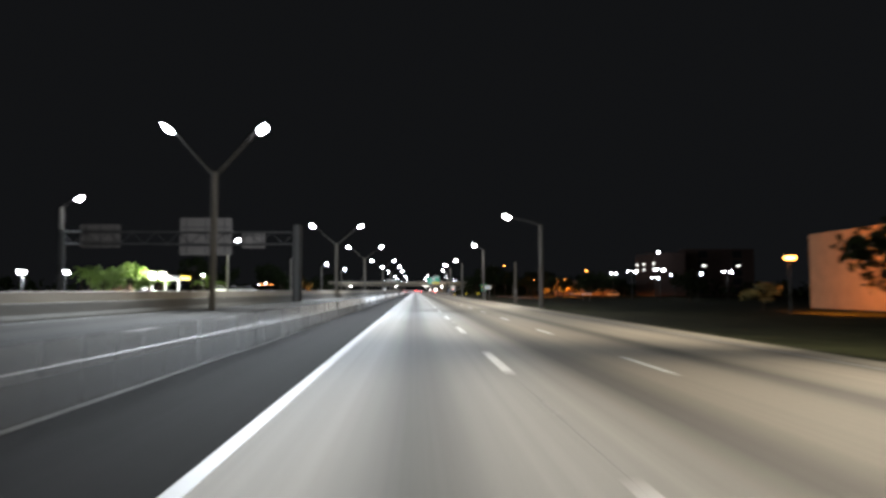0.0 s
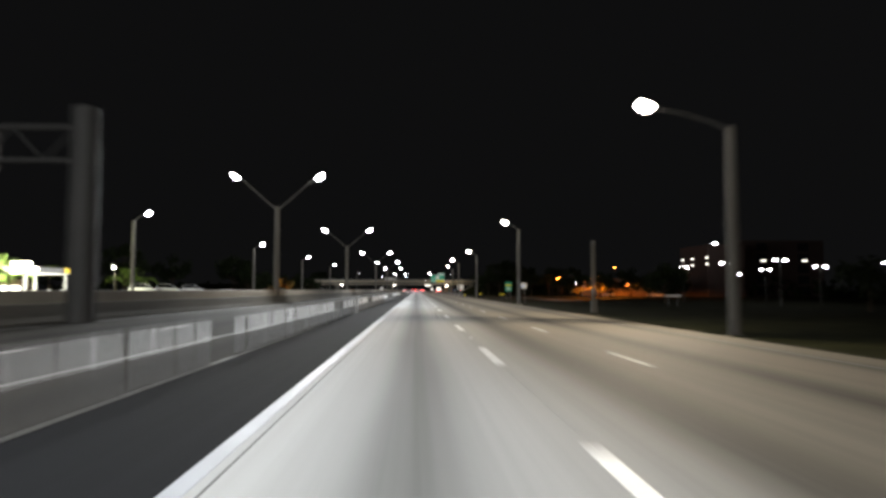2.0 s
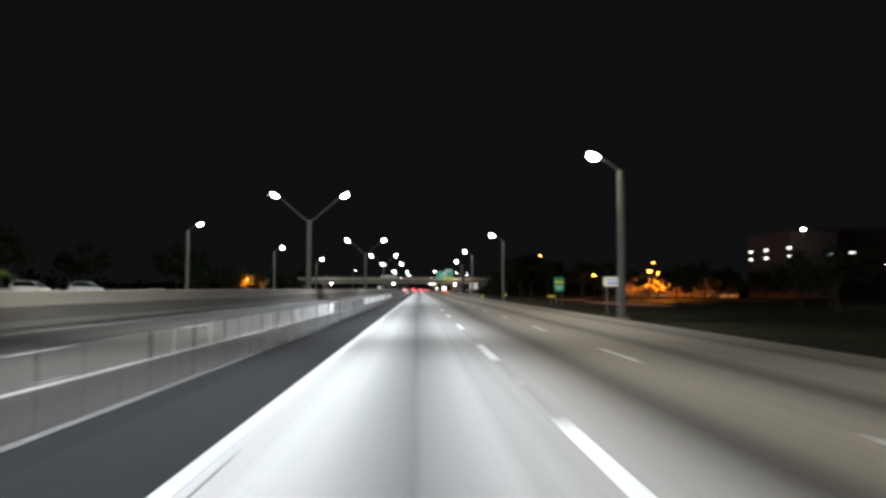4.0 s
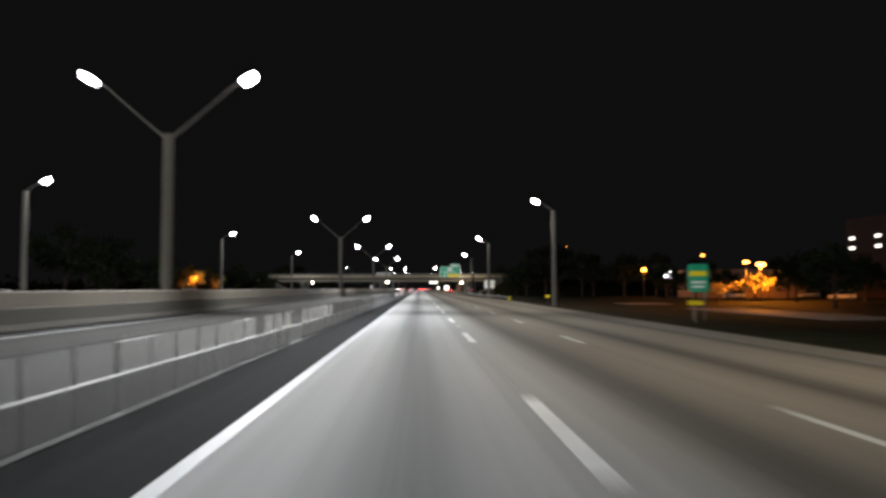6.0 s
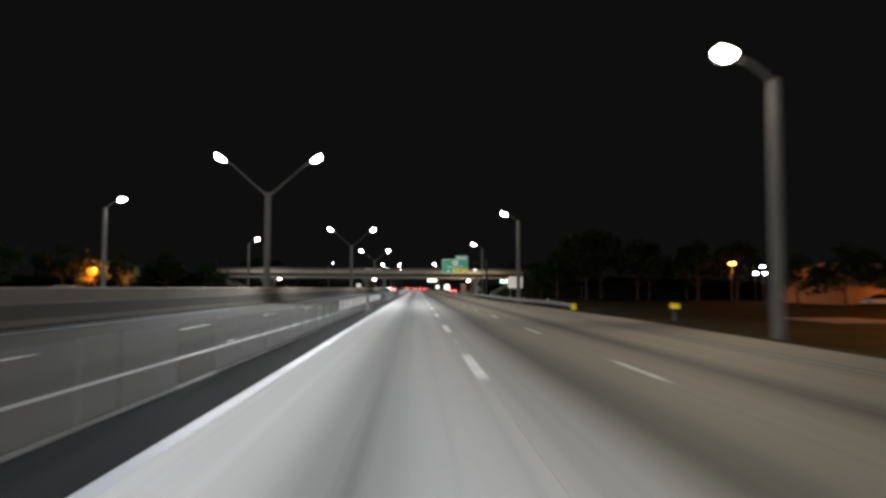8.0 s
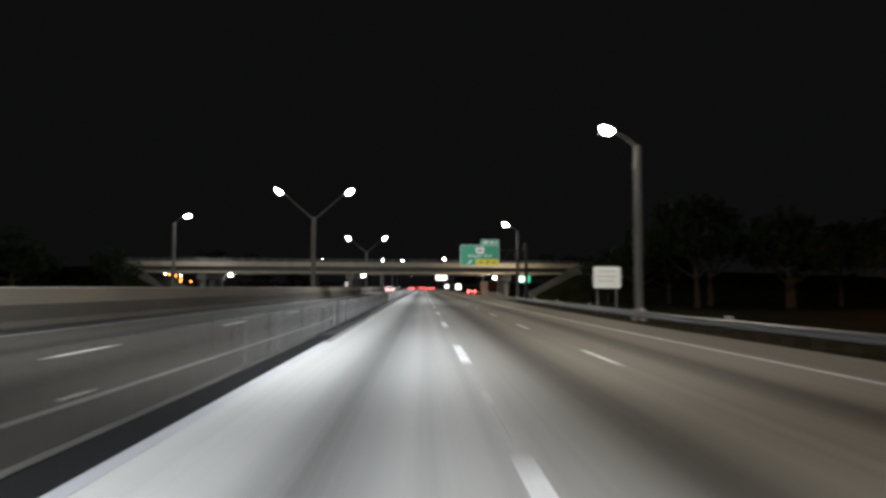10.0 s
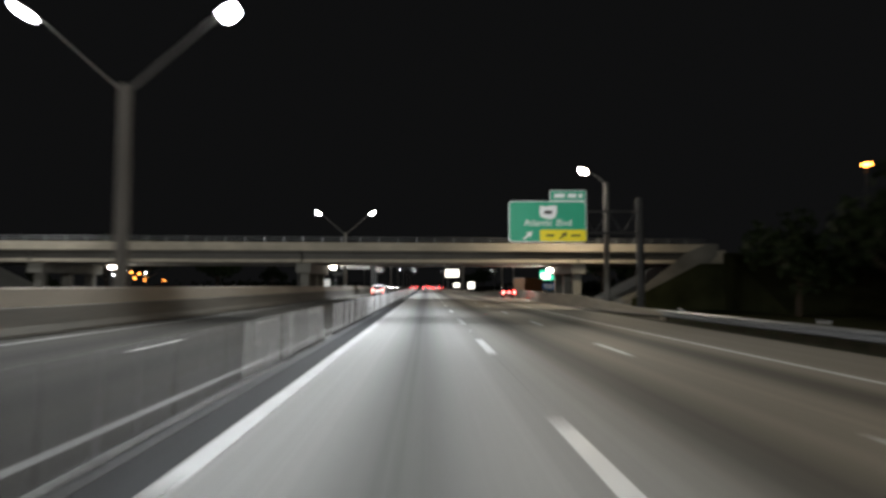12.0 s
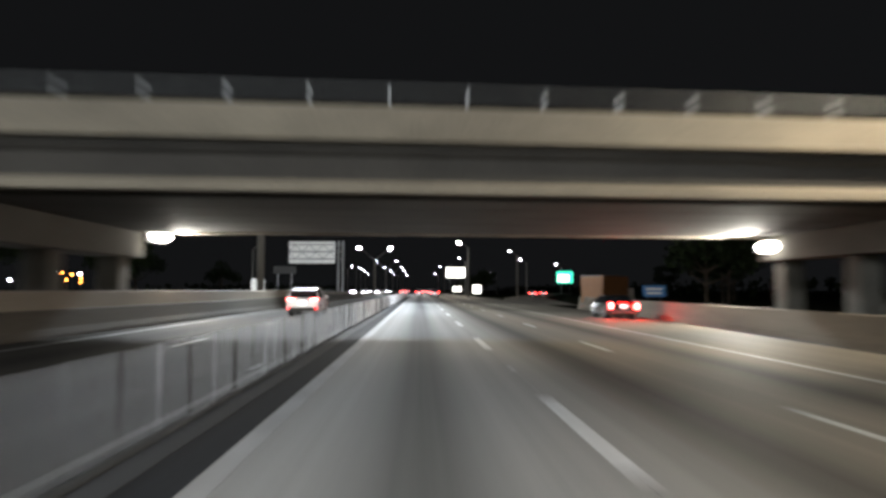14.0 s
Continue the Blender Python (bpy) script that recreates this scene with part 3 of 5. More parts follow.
while y < 590:
    if not any(a < y < b for a, b in GAPS):
        worn = any(a < y < b for a, b in DIRTY) or rng.random() < 0.03
        m = pose(lerp(POSTS, y) + rng.uniform(-0.03, 0.03), y + rng.uniform(-0.05, 0.05), 0.0, rng.uniform(-2.0, 2.0), rng.uniform(-2.0, 2.0), rng.uniform(0, 360))
        if placed < 300:
            copy_thing(dirty if worn else plain if y > 372 else clean, m)
        else:
            piece("post", far_dirty if worn else far_clean, far_row, pose(0, -308, 0) @ m)
        placed += 1
    y += 1.02
tail(clean), tail(dirty), tail(plain)


# ---------------------------------------------------------------- road bridge
def skew(x):
    return 0.07 * x


bridge = thing("road_bridge", pose(0, 441, 0), "concrete road bridge crossing over the highway on square piers", "bridge")
BX0, BX1, BD = -57.0, 33.5, 17.0


def along(bm_section, xs):
    """Loft along x with a skewed (y, z) section."""
    bm = bmesh.new()
    rows = [[bm.verts.new((x, yy + skew(x), z)) for yy, z in bm_section] for x in xs]
    n = len(bm_section)
    for a, b in zip(rows, rows[1:]):
        for k in range(n):
            bm.faces.new((a[k], a[(k + 1) % n], b[(k + 1) % n], b[k]))
    bm.faces.new(rows[0])
    bm.faces.new(rows[-1][::-1])
    return bm


BXS = [BX0, -43, -28, -13.8, 2, 18, BX1]
part("deck", along([(0.25, 5.42), (0.25, 5.68), (BD - 0.25, 5.68), (BD - 0.25, 5.42)], BXS), M_GIRDERSHADE, bridge)
for s, nm in ((0.0, "parapet"), (BD - 0.35, "parapet")):
    part(nm, along([(s - 0.05, 5.50), (s - 0.05, 5.62), (s, 5.66), (s, 6.38), (s + 0.03, 6.44), (s + 0.32, 6.44), (s + 0.35, 6.38), (s + 0.35, 5.50)], BXS), M_BRIDGE, bridge, "pale concrete parapet")
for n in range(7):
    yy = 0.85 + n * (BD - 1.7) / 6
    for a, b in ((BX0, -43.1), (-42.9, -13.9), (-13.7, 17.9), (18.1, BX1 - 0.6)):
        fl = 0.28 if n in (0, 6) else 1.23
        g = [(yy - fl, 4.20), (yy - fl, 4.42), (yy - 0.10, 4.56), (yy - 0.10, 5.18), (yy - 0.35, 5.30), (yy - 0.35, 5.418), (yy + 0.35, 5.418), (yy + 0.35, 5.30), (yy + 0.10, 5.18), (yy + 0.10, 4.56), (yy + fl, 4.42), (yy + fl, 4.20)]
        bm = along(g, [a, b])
        # Faces above the bottom flange take the shade-dark concrete.
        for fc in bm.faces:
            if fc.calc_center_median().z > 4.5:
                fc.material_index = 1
        part("girder", bm, [M_BRIDGE if n in (0, 6) else M_GIRDERSHADE, M_GIRDERSHADE], bridge)
# steel rail on each parapet
for s in (0.17, BD - 0.17):
    bm = bmesh.new()
    for z in (6.74, 7.02):
        tube(bm, [(BX0, s + skew(BX0), z), (0, s, z), (BX1, s + skew(BX1), z)], [0.045] * 3, 8)
    rail = part("hand_rail", bm, M_STEEL, bridge, "two-bar steel bridge rail")
    pm = mesh_of("rail_post", boxed((0, 0, 0.30), (0.09, 0.12, 0.62), 0.01), M_STEEL)
    for k in range(42):
        x = BX0 + 1.01 + k * 2.12
        piece("rail_post", pm, rail, pose(x, s + skew(x), 6.43))
# piers, in the shade-darkened concrete
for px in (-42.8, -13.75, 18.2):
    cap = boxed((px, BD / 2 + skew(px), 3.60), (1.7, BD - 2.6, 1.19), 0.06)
    part("pier_cap", cap, M_PIERSHADE, bridge)
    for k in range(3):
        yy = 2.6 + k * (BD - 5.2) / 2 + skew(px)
        part("pier_column", boxed((px, yy, 1.2), (1.0, 1.0, 4.70), 0.08), M_PIERSHADE, bridge)
# abutments; wing walls and slope paving in the shade-darkened concrete
for x0, x1, sgn in ((24.0, BX1, 1), (-48.0, BX0, -1)):
    bm = bmesh.new()
    vs = []
    for yy in (-0.6, BD + 0.6):
        vs.append([bm.verts.new((x, yy + skew(x), z)) for x, z in ((x0, -1.2), (x0, 0.0), (x1 - sgn * 1.2, 4.15), (x1 + sgn * 9, 4.15), (x1 + sgn * 9, -1.4))])
    for k in range(5):
        bm.faces.new((vs[0][k], vs[0][(k + 1) % 5], vs[1][(k + 1) % 5], vs[1][k]))
    for ends in (vs[0], vs[1][::-1]):
        bm.faces.new(ends).material_index = 1
    part("slope_paving", bm, [M_PIERSHADE, M_GROUND], bridge, "sloped concrete paving under the bridge end")
    part("abutment", box(bmesh.new(), (x1 + sgn * 0.9, BD / 2 + skew(x1), 4.9), (2.4, BD + 0.2, 1.6), 0.05), M_BRIDGE, bridge)
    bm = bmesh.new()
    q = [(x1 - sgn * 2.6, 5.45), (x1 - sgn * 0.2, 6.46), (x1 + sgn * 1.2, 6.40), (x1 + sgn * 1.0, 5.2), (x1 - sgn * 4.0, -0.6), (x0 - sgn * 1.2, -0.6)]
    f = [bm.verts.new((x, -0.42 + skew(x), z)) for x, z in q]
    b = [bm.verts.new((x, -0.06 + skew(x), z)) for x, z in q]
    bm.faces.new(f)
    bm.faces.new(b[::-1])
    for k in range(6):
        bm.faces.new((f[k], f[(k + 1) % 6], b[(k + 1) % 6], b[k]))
    part("wing_wall", bm, M_PIERSHADE, bridge, "raking concrete wing wall with shade toned into its colour")
# approach embankments
for sgn, x0 in ((1, BX1 + 1.8), (-1, BX0 - 1.8)):
    bm = bmesh.new()
    rows = []
    for x, zt in ((x0, 5.4), (x0 + sgn * 40, 4.6), (x0 + sgn * 120, 2.0), (x0 + sgn * 200, -1.0)):
        rows.append([bm.verts.new((x, yy + skew(x0), z)) for yy, z in ((-16, -1.5), (-1, zt), (BD + 1, zt), (BD + 16, -1.5))])
    for a, b in zip(rows, rows[1:]):
        for k in range(3):
            bm.faces.new((a[k], a[k + 1], b[k + 1], b[k]))
    bm.faces.new(rows[0])
    ob = structure("embankment", bm, M_GROUND, "grassed approach embankment of the bridge", "embankment")
    ob.location = (0, 441, 0)


def bridge_light(x, y, z, side):
    """A floodlight on the flank of a pier cap; side +1: the cap is to its right."""
    root = thing("bridge_light", pose(x, y, z), "bright wall-mounted light under the bridge", "light fixture", "bridge lights")
    part("housing", boxed((side * 0.10, 0, 0.04), (0.12, 1.0, 0.70), 0.05), M_HEAD, root)
    bm = bmesh.new()
    bmesh.ops.create_uvsphere(bm, u_segments=14, v_segments=8, radius=0.38)
    bmesh.ops.scale(bm, vec=(1.25, 1.0, 0.80), verts=bm.verts)
    bmesh.ops.translate(bm, vec=(-side * 0.30, 0, 0), verts=bm.verts)
    smooth(part("lens", bm, M_BRIDGELENS, root, "glowing white lens"))
    smooth(part("dome", tubed([(-side * 0.30, 0, 0.26), (-side * 0.30, 0, 0.42), (-side * 0.30, 0, 0.50)], [0.24, 0.22, 0.10], 12), M_HEAD, root))
    part("bracket", boxed((side * 0.22, 0, 0.05), (0.14, 0.12, 0.12), 0.01), M_STEEL, root)
    d = bpy.data.lights.new("fixture_glow", "SPOT")
    d.energy, d.color, d.shadow_soft_size, d.spot_size, d.spot_blend = 1900, (1.0, 0.95, 0.84), 0.3, radians(165), 0.5
    ob = new("fixture_glow", d)
    ob.parent = root
    ob.matrix_basis = pose(-side * 1.10, 0, -0.05, 0, side * 80, 0)
    return root


for x, y, z, side in ((-41.72, 455.4, 4.05, -1), (-12.67, 456.4, 4.08, -1), (17.32, 456.4, 3.66, 1)):
    bridge_light(x, y, z, side)


# ---------------------------------------------------------------- signs
def post_to(parent, x, y, z0, z1, w=0.12):
    return part("post", boxed((x, y, (z0 + z1) / 2), (w, w, z1 - z0), 0.01), M_STEEL, parent)


def bars(parent, mat, rows, y):
    """Unreadable writing as plain bars: (x, z, w, h)."""
    for x, z, w, h in rows:
        part("text_bar", boxed((x, y, z), (w, 0.008, h)), mat, parent)


sign = thing("exit_sign", pose(14.25, 421.9, 0), "large green overhead exit sign with white shield and yellow panel", "road sign")
SX = -3.4
pan = part("panel", rounded_plate(6.8, 3.6, 0.06, 0.30), M_WHITE, sign)
pan.location = (SX, 0, 7.15)
f = part("panel_face", rounded_plate(6.66, 3.46, 0.03, 0.26), M_GREEN, sign, "green reflective sheeting")
f.location = (SX, -0.035, 7.15)
tab = part("exit_tab", rounded_plate(3.2, 0.95, 0.06, 0.14), M_WHITE, sign)
tab.location = (-1.6, 0.0, 9.42)
f = part("tab_face", rounded_plate(3.08, 0.83, 0.03, 0.11), M_GREEN, sign, "green reflective sheeting")
f.location = (-1.6, -0.035, 9.42)
bars(sign, M_WHITE, [(-2.35, 9.42, 0.95, 0.36), (-1.25, 9.42, 0.75, 0.36), (-0.5, 9.42, 0.35, 0.36)], -0.055)
sh = bmesh.new()
out = [(-0.72, 0.60), (-0.2, 0.52), (0.3, 0.62), (0.78, 0.56), (0.74, -0.02), (0.60, -0.45), (0.18, -0.62), (-0.3, -0.52), (-0.66, -0.40), (-0.80, 0.05)]
fr, bk = [sh.verts.new((x, -0.062, z)) for x, z in out], [sh.verts.new((x, -0.048, z)) for x, z in out]
sh.faces.new(fr), sh.faces.new(bk[::-1])
for k in range(len(out)):
    j = (k + 1) % len(out)
    sh.faces.new((fr[k], fr[j], bk[j], bk[k]))
ob = part("route_shield", sh, M_WHITE, sign, "white route shield")
ob.location = (-3.35, 0, 7.95)
part("text_bar", boxed((-3.35, -0.068, 7.95), (0.66, 0.008, 0.28)), M_BLACK, sign)
for word, wx in (("Atlantic", -4.22), ("Blvd", -1.98)):
    t = part("lettering", letters(word, 0.80), M_WHITE, sign, "white lettering")
    t.location = (wx, -0.058, 7.02)
yp = part("yellow_panel", rounded_plate(4.05, 1.02, 0.03, 0.14), M_YELLOW, sign, "yellow lane panel")
yp.location = (-2.06, -0.066, 5.92)
bars(sign, M_BLACK, [(-3.2, 5.92, 0.7, 0.15), (-0.95, 5.92, 0.8, 0.15)], -0.088)


def arrow(parent, mat, m, s=1.0):
    bm = bmesh.new()
    o = [(-0.07, -0.5), (0.07, -0.5), (0.09, 0.1), (0.30, 0.02), (0.0, 0.5), (-0.30, 0.02), (-0.09, 0.1)]
    a, b = [bm.verts.new((x * s, -0.006, z * s)) for x, z in o], [bm.verts.new((x * s, 0.006, z * s)) for x, z in o]
    bm.faces.new(a), bm.faces.new(b[::-1])
    for k in range(len(o)):
        j = (k + 1) % len(o)
        bm.faces.new((a[k], a[j], b[j], b[k]))
    ob = part("arrow", bm, mat, parent)
    ob.matrix_basis = m


arrow(sign, M_WHITE, pose(-5.15, -0.06, 5.92, 0, 48, 0), 1.05)
arrow(sign, M_BLACK, pose(-2.05, -0.09, 5.92, 0, 48, 0), 0.85)
# cantilever that carries it
smooth(part("column", tubed([(4.9, 0.6, -1.3), (4.9, 0.6, 9.2), (4.9, 0.6, 9.35)], [0.36, 0.30, 0.05], 16), M_DARKSTEEL, sign, "round galvanised column"))
for z in (6.2, 8.1):
    part("chord", tubed([(4.9, 0.6, z), (-6.4, 0.6, z)], [0.11, 0.11], 10), M_DARKSTEEL, sign)
for k in range(9):
    x = 4.6 - k * 1.25
    za, zb = (6.2, 8.1) if k % 2 else (8.1, 6.2)
    part("web_bar", tubed([(x, 0.6, za), (x - 1.25, 0.6, zb)], [0.045, 0.045], 6), M_DARKSTEEL, sign)
for x in (-6.0, -3.4, -0.8):
    part("hanger", boxed((x, 0.28, 7.2), (0.12, 0.46, 3.2), 0.01), M_DARKSTEEL, sign)

# sign gantry of the opposite side, seen from behind
gan = thing("overhead_sign_frame", pose(-15.8, 92.3, 0), "steel overhead sign frame seen from behind, unlit sign backs", "road sign")
smooth(part("column", tubed([(0, 0, -0.1), (0, 0, 10.2), (0, 0, 10.35)], [0.66, 0.62, 0.1], 20), M_DARKSTEEL, gan, "thick round steel column"))
for z in (7.7, 9.3):
    part("chord", tubed([(0, 0, z), (-31, 0, z)], [0.12, 0.12], 10), M_DARKSTEEL, gan)
for k in range(20):
    x = -0.4 - k * 1.53
    za, zb = (7.7, 9.3) if k % 2 else (9.3, 7.7)
    part("web_bar", tubed([(x, 0, za), (x - 1.53, 0, zb)], [0.05, 0.05], 6), M_DARKSTEEL, gan)
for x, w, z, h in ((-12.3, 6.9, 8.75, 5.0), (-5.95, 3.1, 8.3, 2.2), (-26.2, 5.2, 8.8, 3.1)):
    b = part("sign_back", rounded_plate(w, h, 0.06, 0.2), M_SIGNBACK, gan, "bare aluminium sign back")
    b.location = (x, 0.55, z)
    for k in (-0.36, 0.0, 0.36):
        part("stiffener", boxed((x + k * w, 0.42, z), (0.10, 0.12, h * 0.94)), M_DARKSTEEL, gan)
    for k in (-0.25, 0.25):
        part("stiffener", boxed((x, 0.46, z + k * h), (w * 0.95, 0.08, 0.12)), M_DARKSTEEL, gan)
smooth(part("far_column", tubed([(-31, 0, -0.4), (-31, 0, 9.6)], [0.42, 0.36], 16), M_DARKSTEEL, gan))

# white roadside board near the guard rail
brd = thing("roadside_board", pose(19.25, 368.2, -1.15), "plain white rectangular roadside board on two posts", "road sign")
b = part("panel", rounded_plate(2.75, 2.15, 0.04, 0.22), M_WHITE, brd)
b.location = (0, 0, 3.72)
bars(brd, M_PALEBACK, [(0.0, 4.3, 1.7, 0.12), (0.0, 3.8, 2.0, 0.12), (-0.1, 3.35, 1.6, 0.12)], -0.026)
for x in (-0.95, 0.95):
    post_to(brd, x, 0.08, 0, 4.6)


def small_sign(x, y, z0, zc, w, h, mat, label, shapes=()):
    r = thing("roadside_sign", pose(x, y, z0), label, "road sign", "roadside signs")
    b = part("panel", rounded_plate(w, h, 0.03, min(w, h) * 0.12), mat, r)
    b.location = (0, 0, zc - z0)
    for dx, dz, sw, shh, m2 in shapes:
        part("text_bar", boxed((dx, -0.02, zc - z0 + dz), (sw, 0.008, shh)), m2, r)
    for k in ((-0.3, 0.3) if w > 1.2 else (0.0,)):
        post_to(r, k * w, 0.06, 0, zc - z0 + h * 0.4, 0.08)
    return r


small_sign(19.7, 190, -1.0, 2.28, 1.75, 0.95, M_PALEBACK, "wide pale roadside sign on two posts", [(0, 0.2, 1.3, 0.14, M_BLUE), (0, -0.15, 1.1, 0.2, M_BLUE)])
small_sign(22.75, 232.8, -1.15, 2.3, 1.6, 2.25, M_GREEN, "green and yellow roadside service sign on two posts", [(0, 0.35, 1.4, 0.40, M_YELLOW), (0, -0.35, 1.2, 0.16, M_WHITE), (0, -0.7, 1.0, 0.16, M_WHITE)])
small_sign(20.5, 227.8, -1.1, 0.4, 1.15, 0.32, M_YELLOW, "low yellow panel on a post below the service sign")
small_sign(44.4, 179.5, -1.3, 0.5, 2.7, 0.30, M_WHITE, "long low white board on two posts beyond the verge")
small_sign(21.0, 290.6, -1.15, 0.15, 0.75, 0.42, M_YELLOW, "low yellow marker panel on a short post")
# Far sign faces emit, standing in for headlights thrown back by the sheeting.
small_sign(8.6, 590, fall(8.6), 5.6, 4.4, 2.3, M_WHITEGLOW, "bright white overhead sign panel far ahead, glowing as if headlit", [(0, 0.3, 2.8, 0.3, M_GREEN), (0, -0.4, 2.2, 0.3, M_GREEN)])
small_sign(18.7, 652, -0.9, 1.7, 2.6, 2.6, M_WHITEGLOW, "square white sign far ahead on two posts, glowing as if headlit")
small_sign(61.5, 720, -1.3, 6.9, 7.0, 5.0, M_GLOWGREEN, "green exit sign beside the ramp far ahead, glowing as if headlit", [(-0.6, -0.4, 4.6, 2.8, M_WHITEGLOW)])
small_sign(22.6, 490, -1.0, 1.45, 2.2, 1.1, M_BLUE, "blue roadside sign on two posts", [(0, 0.2, 1.6, 0.2, M_WHITE), (0, -0.2, 1.4, 0.2, M_WHITE)])
small_sign(13.6, 660, -0.3, 1.8, 1.2, 1.6, M_WHITEGLOW, "white speed sign far ahead, glowing as if headlit")
small_sign(15.0, 720, -0.4, 1.8, 1.6, 1.9, M_WHITEGLOW, "white roadside sign far ahead, glowing as if headlit")

# sign gantry past the bridge, left, seen from behind
g2 = thing("overhead_sign_frame", pose(-13.4, 540, 0), "steel cantilever sign frame seen from behind past the bridge", "road sign")
for x in (0.0, 0.75):
    smooth(part("column", tubed([(x, 0, 0), (x, 0, 9.6)], [0.26, 0.22], 12), M_STEEL, g2))
for z in (6.6, 7.8, 9.0):
    part("chord", tubed([(0.7, 0, z), (-8.4, 0, z)], [0.09, 0.09], 8), M_STEEL, g2)
for k in range(7):
    x = -0.2 - k * 1.15
    for za, zb in ((6.6, 7.8), (9.0, 7.8)):
        if k % 2:
            za, zb = zb, za
        part("web_bar", tubed([(x, 0, za), (x - 1.15, 0, zb)], [0.05, 0.05], 6), M_STEEL, g2)
# Paler aluminium here, the brightly lit look put into its colour.
b = part("sign_back", rounded_plate(7.6, 3.6, 0.06, 0.2), M_PALEBACK, g2, "bare aluminium sign back")
b.location = (-4.4, 0.4, 7.7)
for z in (6.4, 7.6, 8.8):
    part("stiffener", boxed((-4.4, 0.28, z), (7.4, 0.10, 0.14)), M_PALEBACK, g2)


small_sign(-20.3, 530, 0.0, 4.5, 3.4, 1.1, M_DARKSTEEL, "low dark sign back on two posts past the bridge")
small_sign(-22.5, 522, 0.0, 2.2, 1.9, 1.7, M_PALEBACK, "square pale sign back past the bridge")


# ---------------------------------------------------------------- guard rail and right-hand barrier
RAILX = [(310, 17.2), (322, 16.0), (336, 14.9), (385, 14.8), (404, 14.5)]
RAILZ = [(310, -1.0), (318, -0.78), (404, -0.72)]
gr = thing("guard_rail", pose(0, 0, 0), "galvanised steel guard rail on posts along the shoulder", "guard rail")


def w_beam(y):
    x, z = lerp(RAILX, y), lerp(RAILZ, y)
    return [(x, z + 0.42), (x - 0.07, z + 0.48), (x - 0.07, z + 0.54), (x, z + 0.60), (x, z + 0.64), (x - 0.07, z + 0.70), (x - 0.07, z + 0.76), (x, z + 0.82), (x + 0.03, z + 0.82), (x + 0.03, z + 0.42)]


part("rail_beam", lofted([310, 314, 318, 322, 329, 336, 350, 365, 385, 395, 404], w_beam, True), M_STEEL, gr, "corrugated steel beam")
pm = mesh_of("rail_post", boxed((0.12, 0, -0.05), (0.15, 0.12, 1.7), 0.01), M_BARK)
for k in range(48):
    yy = 311 + k * 1.95
    piece("rail_post", pm, gr, pose(lerp(RAILX, yy), yy, lerp(RAILZ, yy)))
rm = mesh_of("reflector", boxed((0, -0.02, 0), (0.11, 0.02, 0.13), 0.01), M_BAND)
for yy in (319, 331, 343, 357, 371, 386, 400):
    piece("reflector", rm, gr, pose(lerp(RAILX, yy) - 0.03, yy, lerp(RAILZ, yy) + 0.94))
e = part("end_panel", rounded_plate(0.55, 0.70, 0.04, 0.08), M_YELLOW, gr, "yellow striped end panel")
e.location = (17.2, 309.6, -0.42)

bys = [403, 407, 412, 416, 420, 428, 436, 446, 460, 480, 500]
BARRIERX = [(403, 14.52), (412, 13.3), (428, 12.6), (440, 13.3), (470, 15.6), (500, 17.5)]
BARRIERTOP = [(403, 0.06), (407, 0.14), (412, 0.42), (420, 0.74), (428, 0.80), (500, 0.80)]


def barrier_section(y):
    x, z = lerp(BARRIERX, y), lerp(BARRIERTOP, y)
    return [(x - 0.12, -0.9), (x - 0.12, -0.28), (x, -0.05), (x + 0.10, z - 0.03), (x + 0.13, z), (x + 0.27, z), (x + 0.30, z - 0.03), (x + 0.36, -0.9)]


structure("wall_right", lofted(bys, barrier_section, True),
          M_BARRIER, "brown-stained concrete barrier wall beside the bridge pier", "wall")
structure("drain_joint", lofted([y for y in bys if y <= 470], lambda y: [(lerp(BARRIERX, y) - 0.42, fall(13.0) - 0.03), (lerp(BARRIERX, y) - 0.40, fall(13.0) + 0.022), (lerp(BARRIERX, y) - 0.26, fall(13.0) + 0.022), (lerp(BARRIERX, y) - 0.24, fall(13.0) - 0.03)]),
          M_TRIM, "dark drain joint along the foot of the barrier wall", "joint")

# exit ramp that leaves to the right past the bridge
RAMP = [(505, 9.5), (580, 19), (640, 31.5), (720, 50), (820, 78)]
structure("road_ramp", lofted([505, 540, 580, 640, 720, 820], lambda y: [(lerp(RAMP, y), -0.36), (lerp(RAMP, y), -0.235), (lerp(RAMP, y) + 4, -0.235), (lerp(RAMP, y) + 9, -0.235), (lerp(RAMP, y) + 9, -0.36)]),
          M_ROAD, "pale concrete exit ramp curving away past the bridge", "road")
structure("embankment_ramp", lofted([505, 540, 580, 640, 720, 820], lambda y: [(lerp(RAMP, y) - 4.5, -1.4), (lerp(RAMP, y) - 0.5, -0.34), (lerp(RAMP, y) + 9.5, -0.34), (lerp(RAMP, y) + 13.5, -1.4)]),
          M_GROUND, "grass bank under the exit ramp", "embankment")


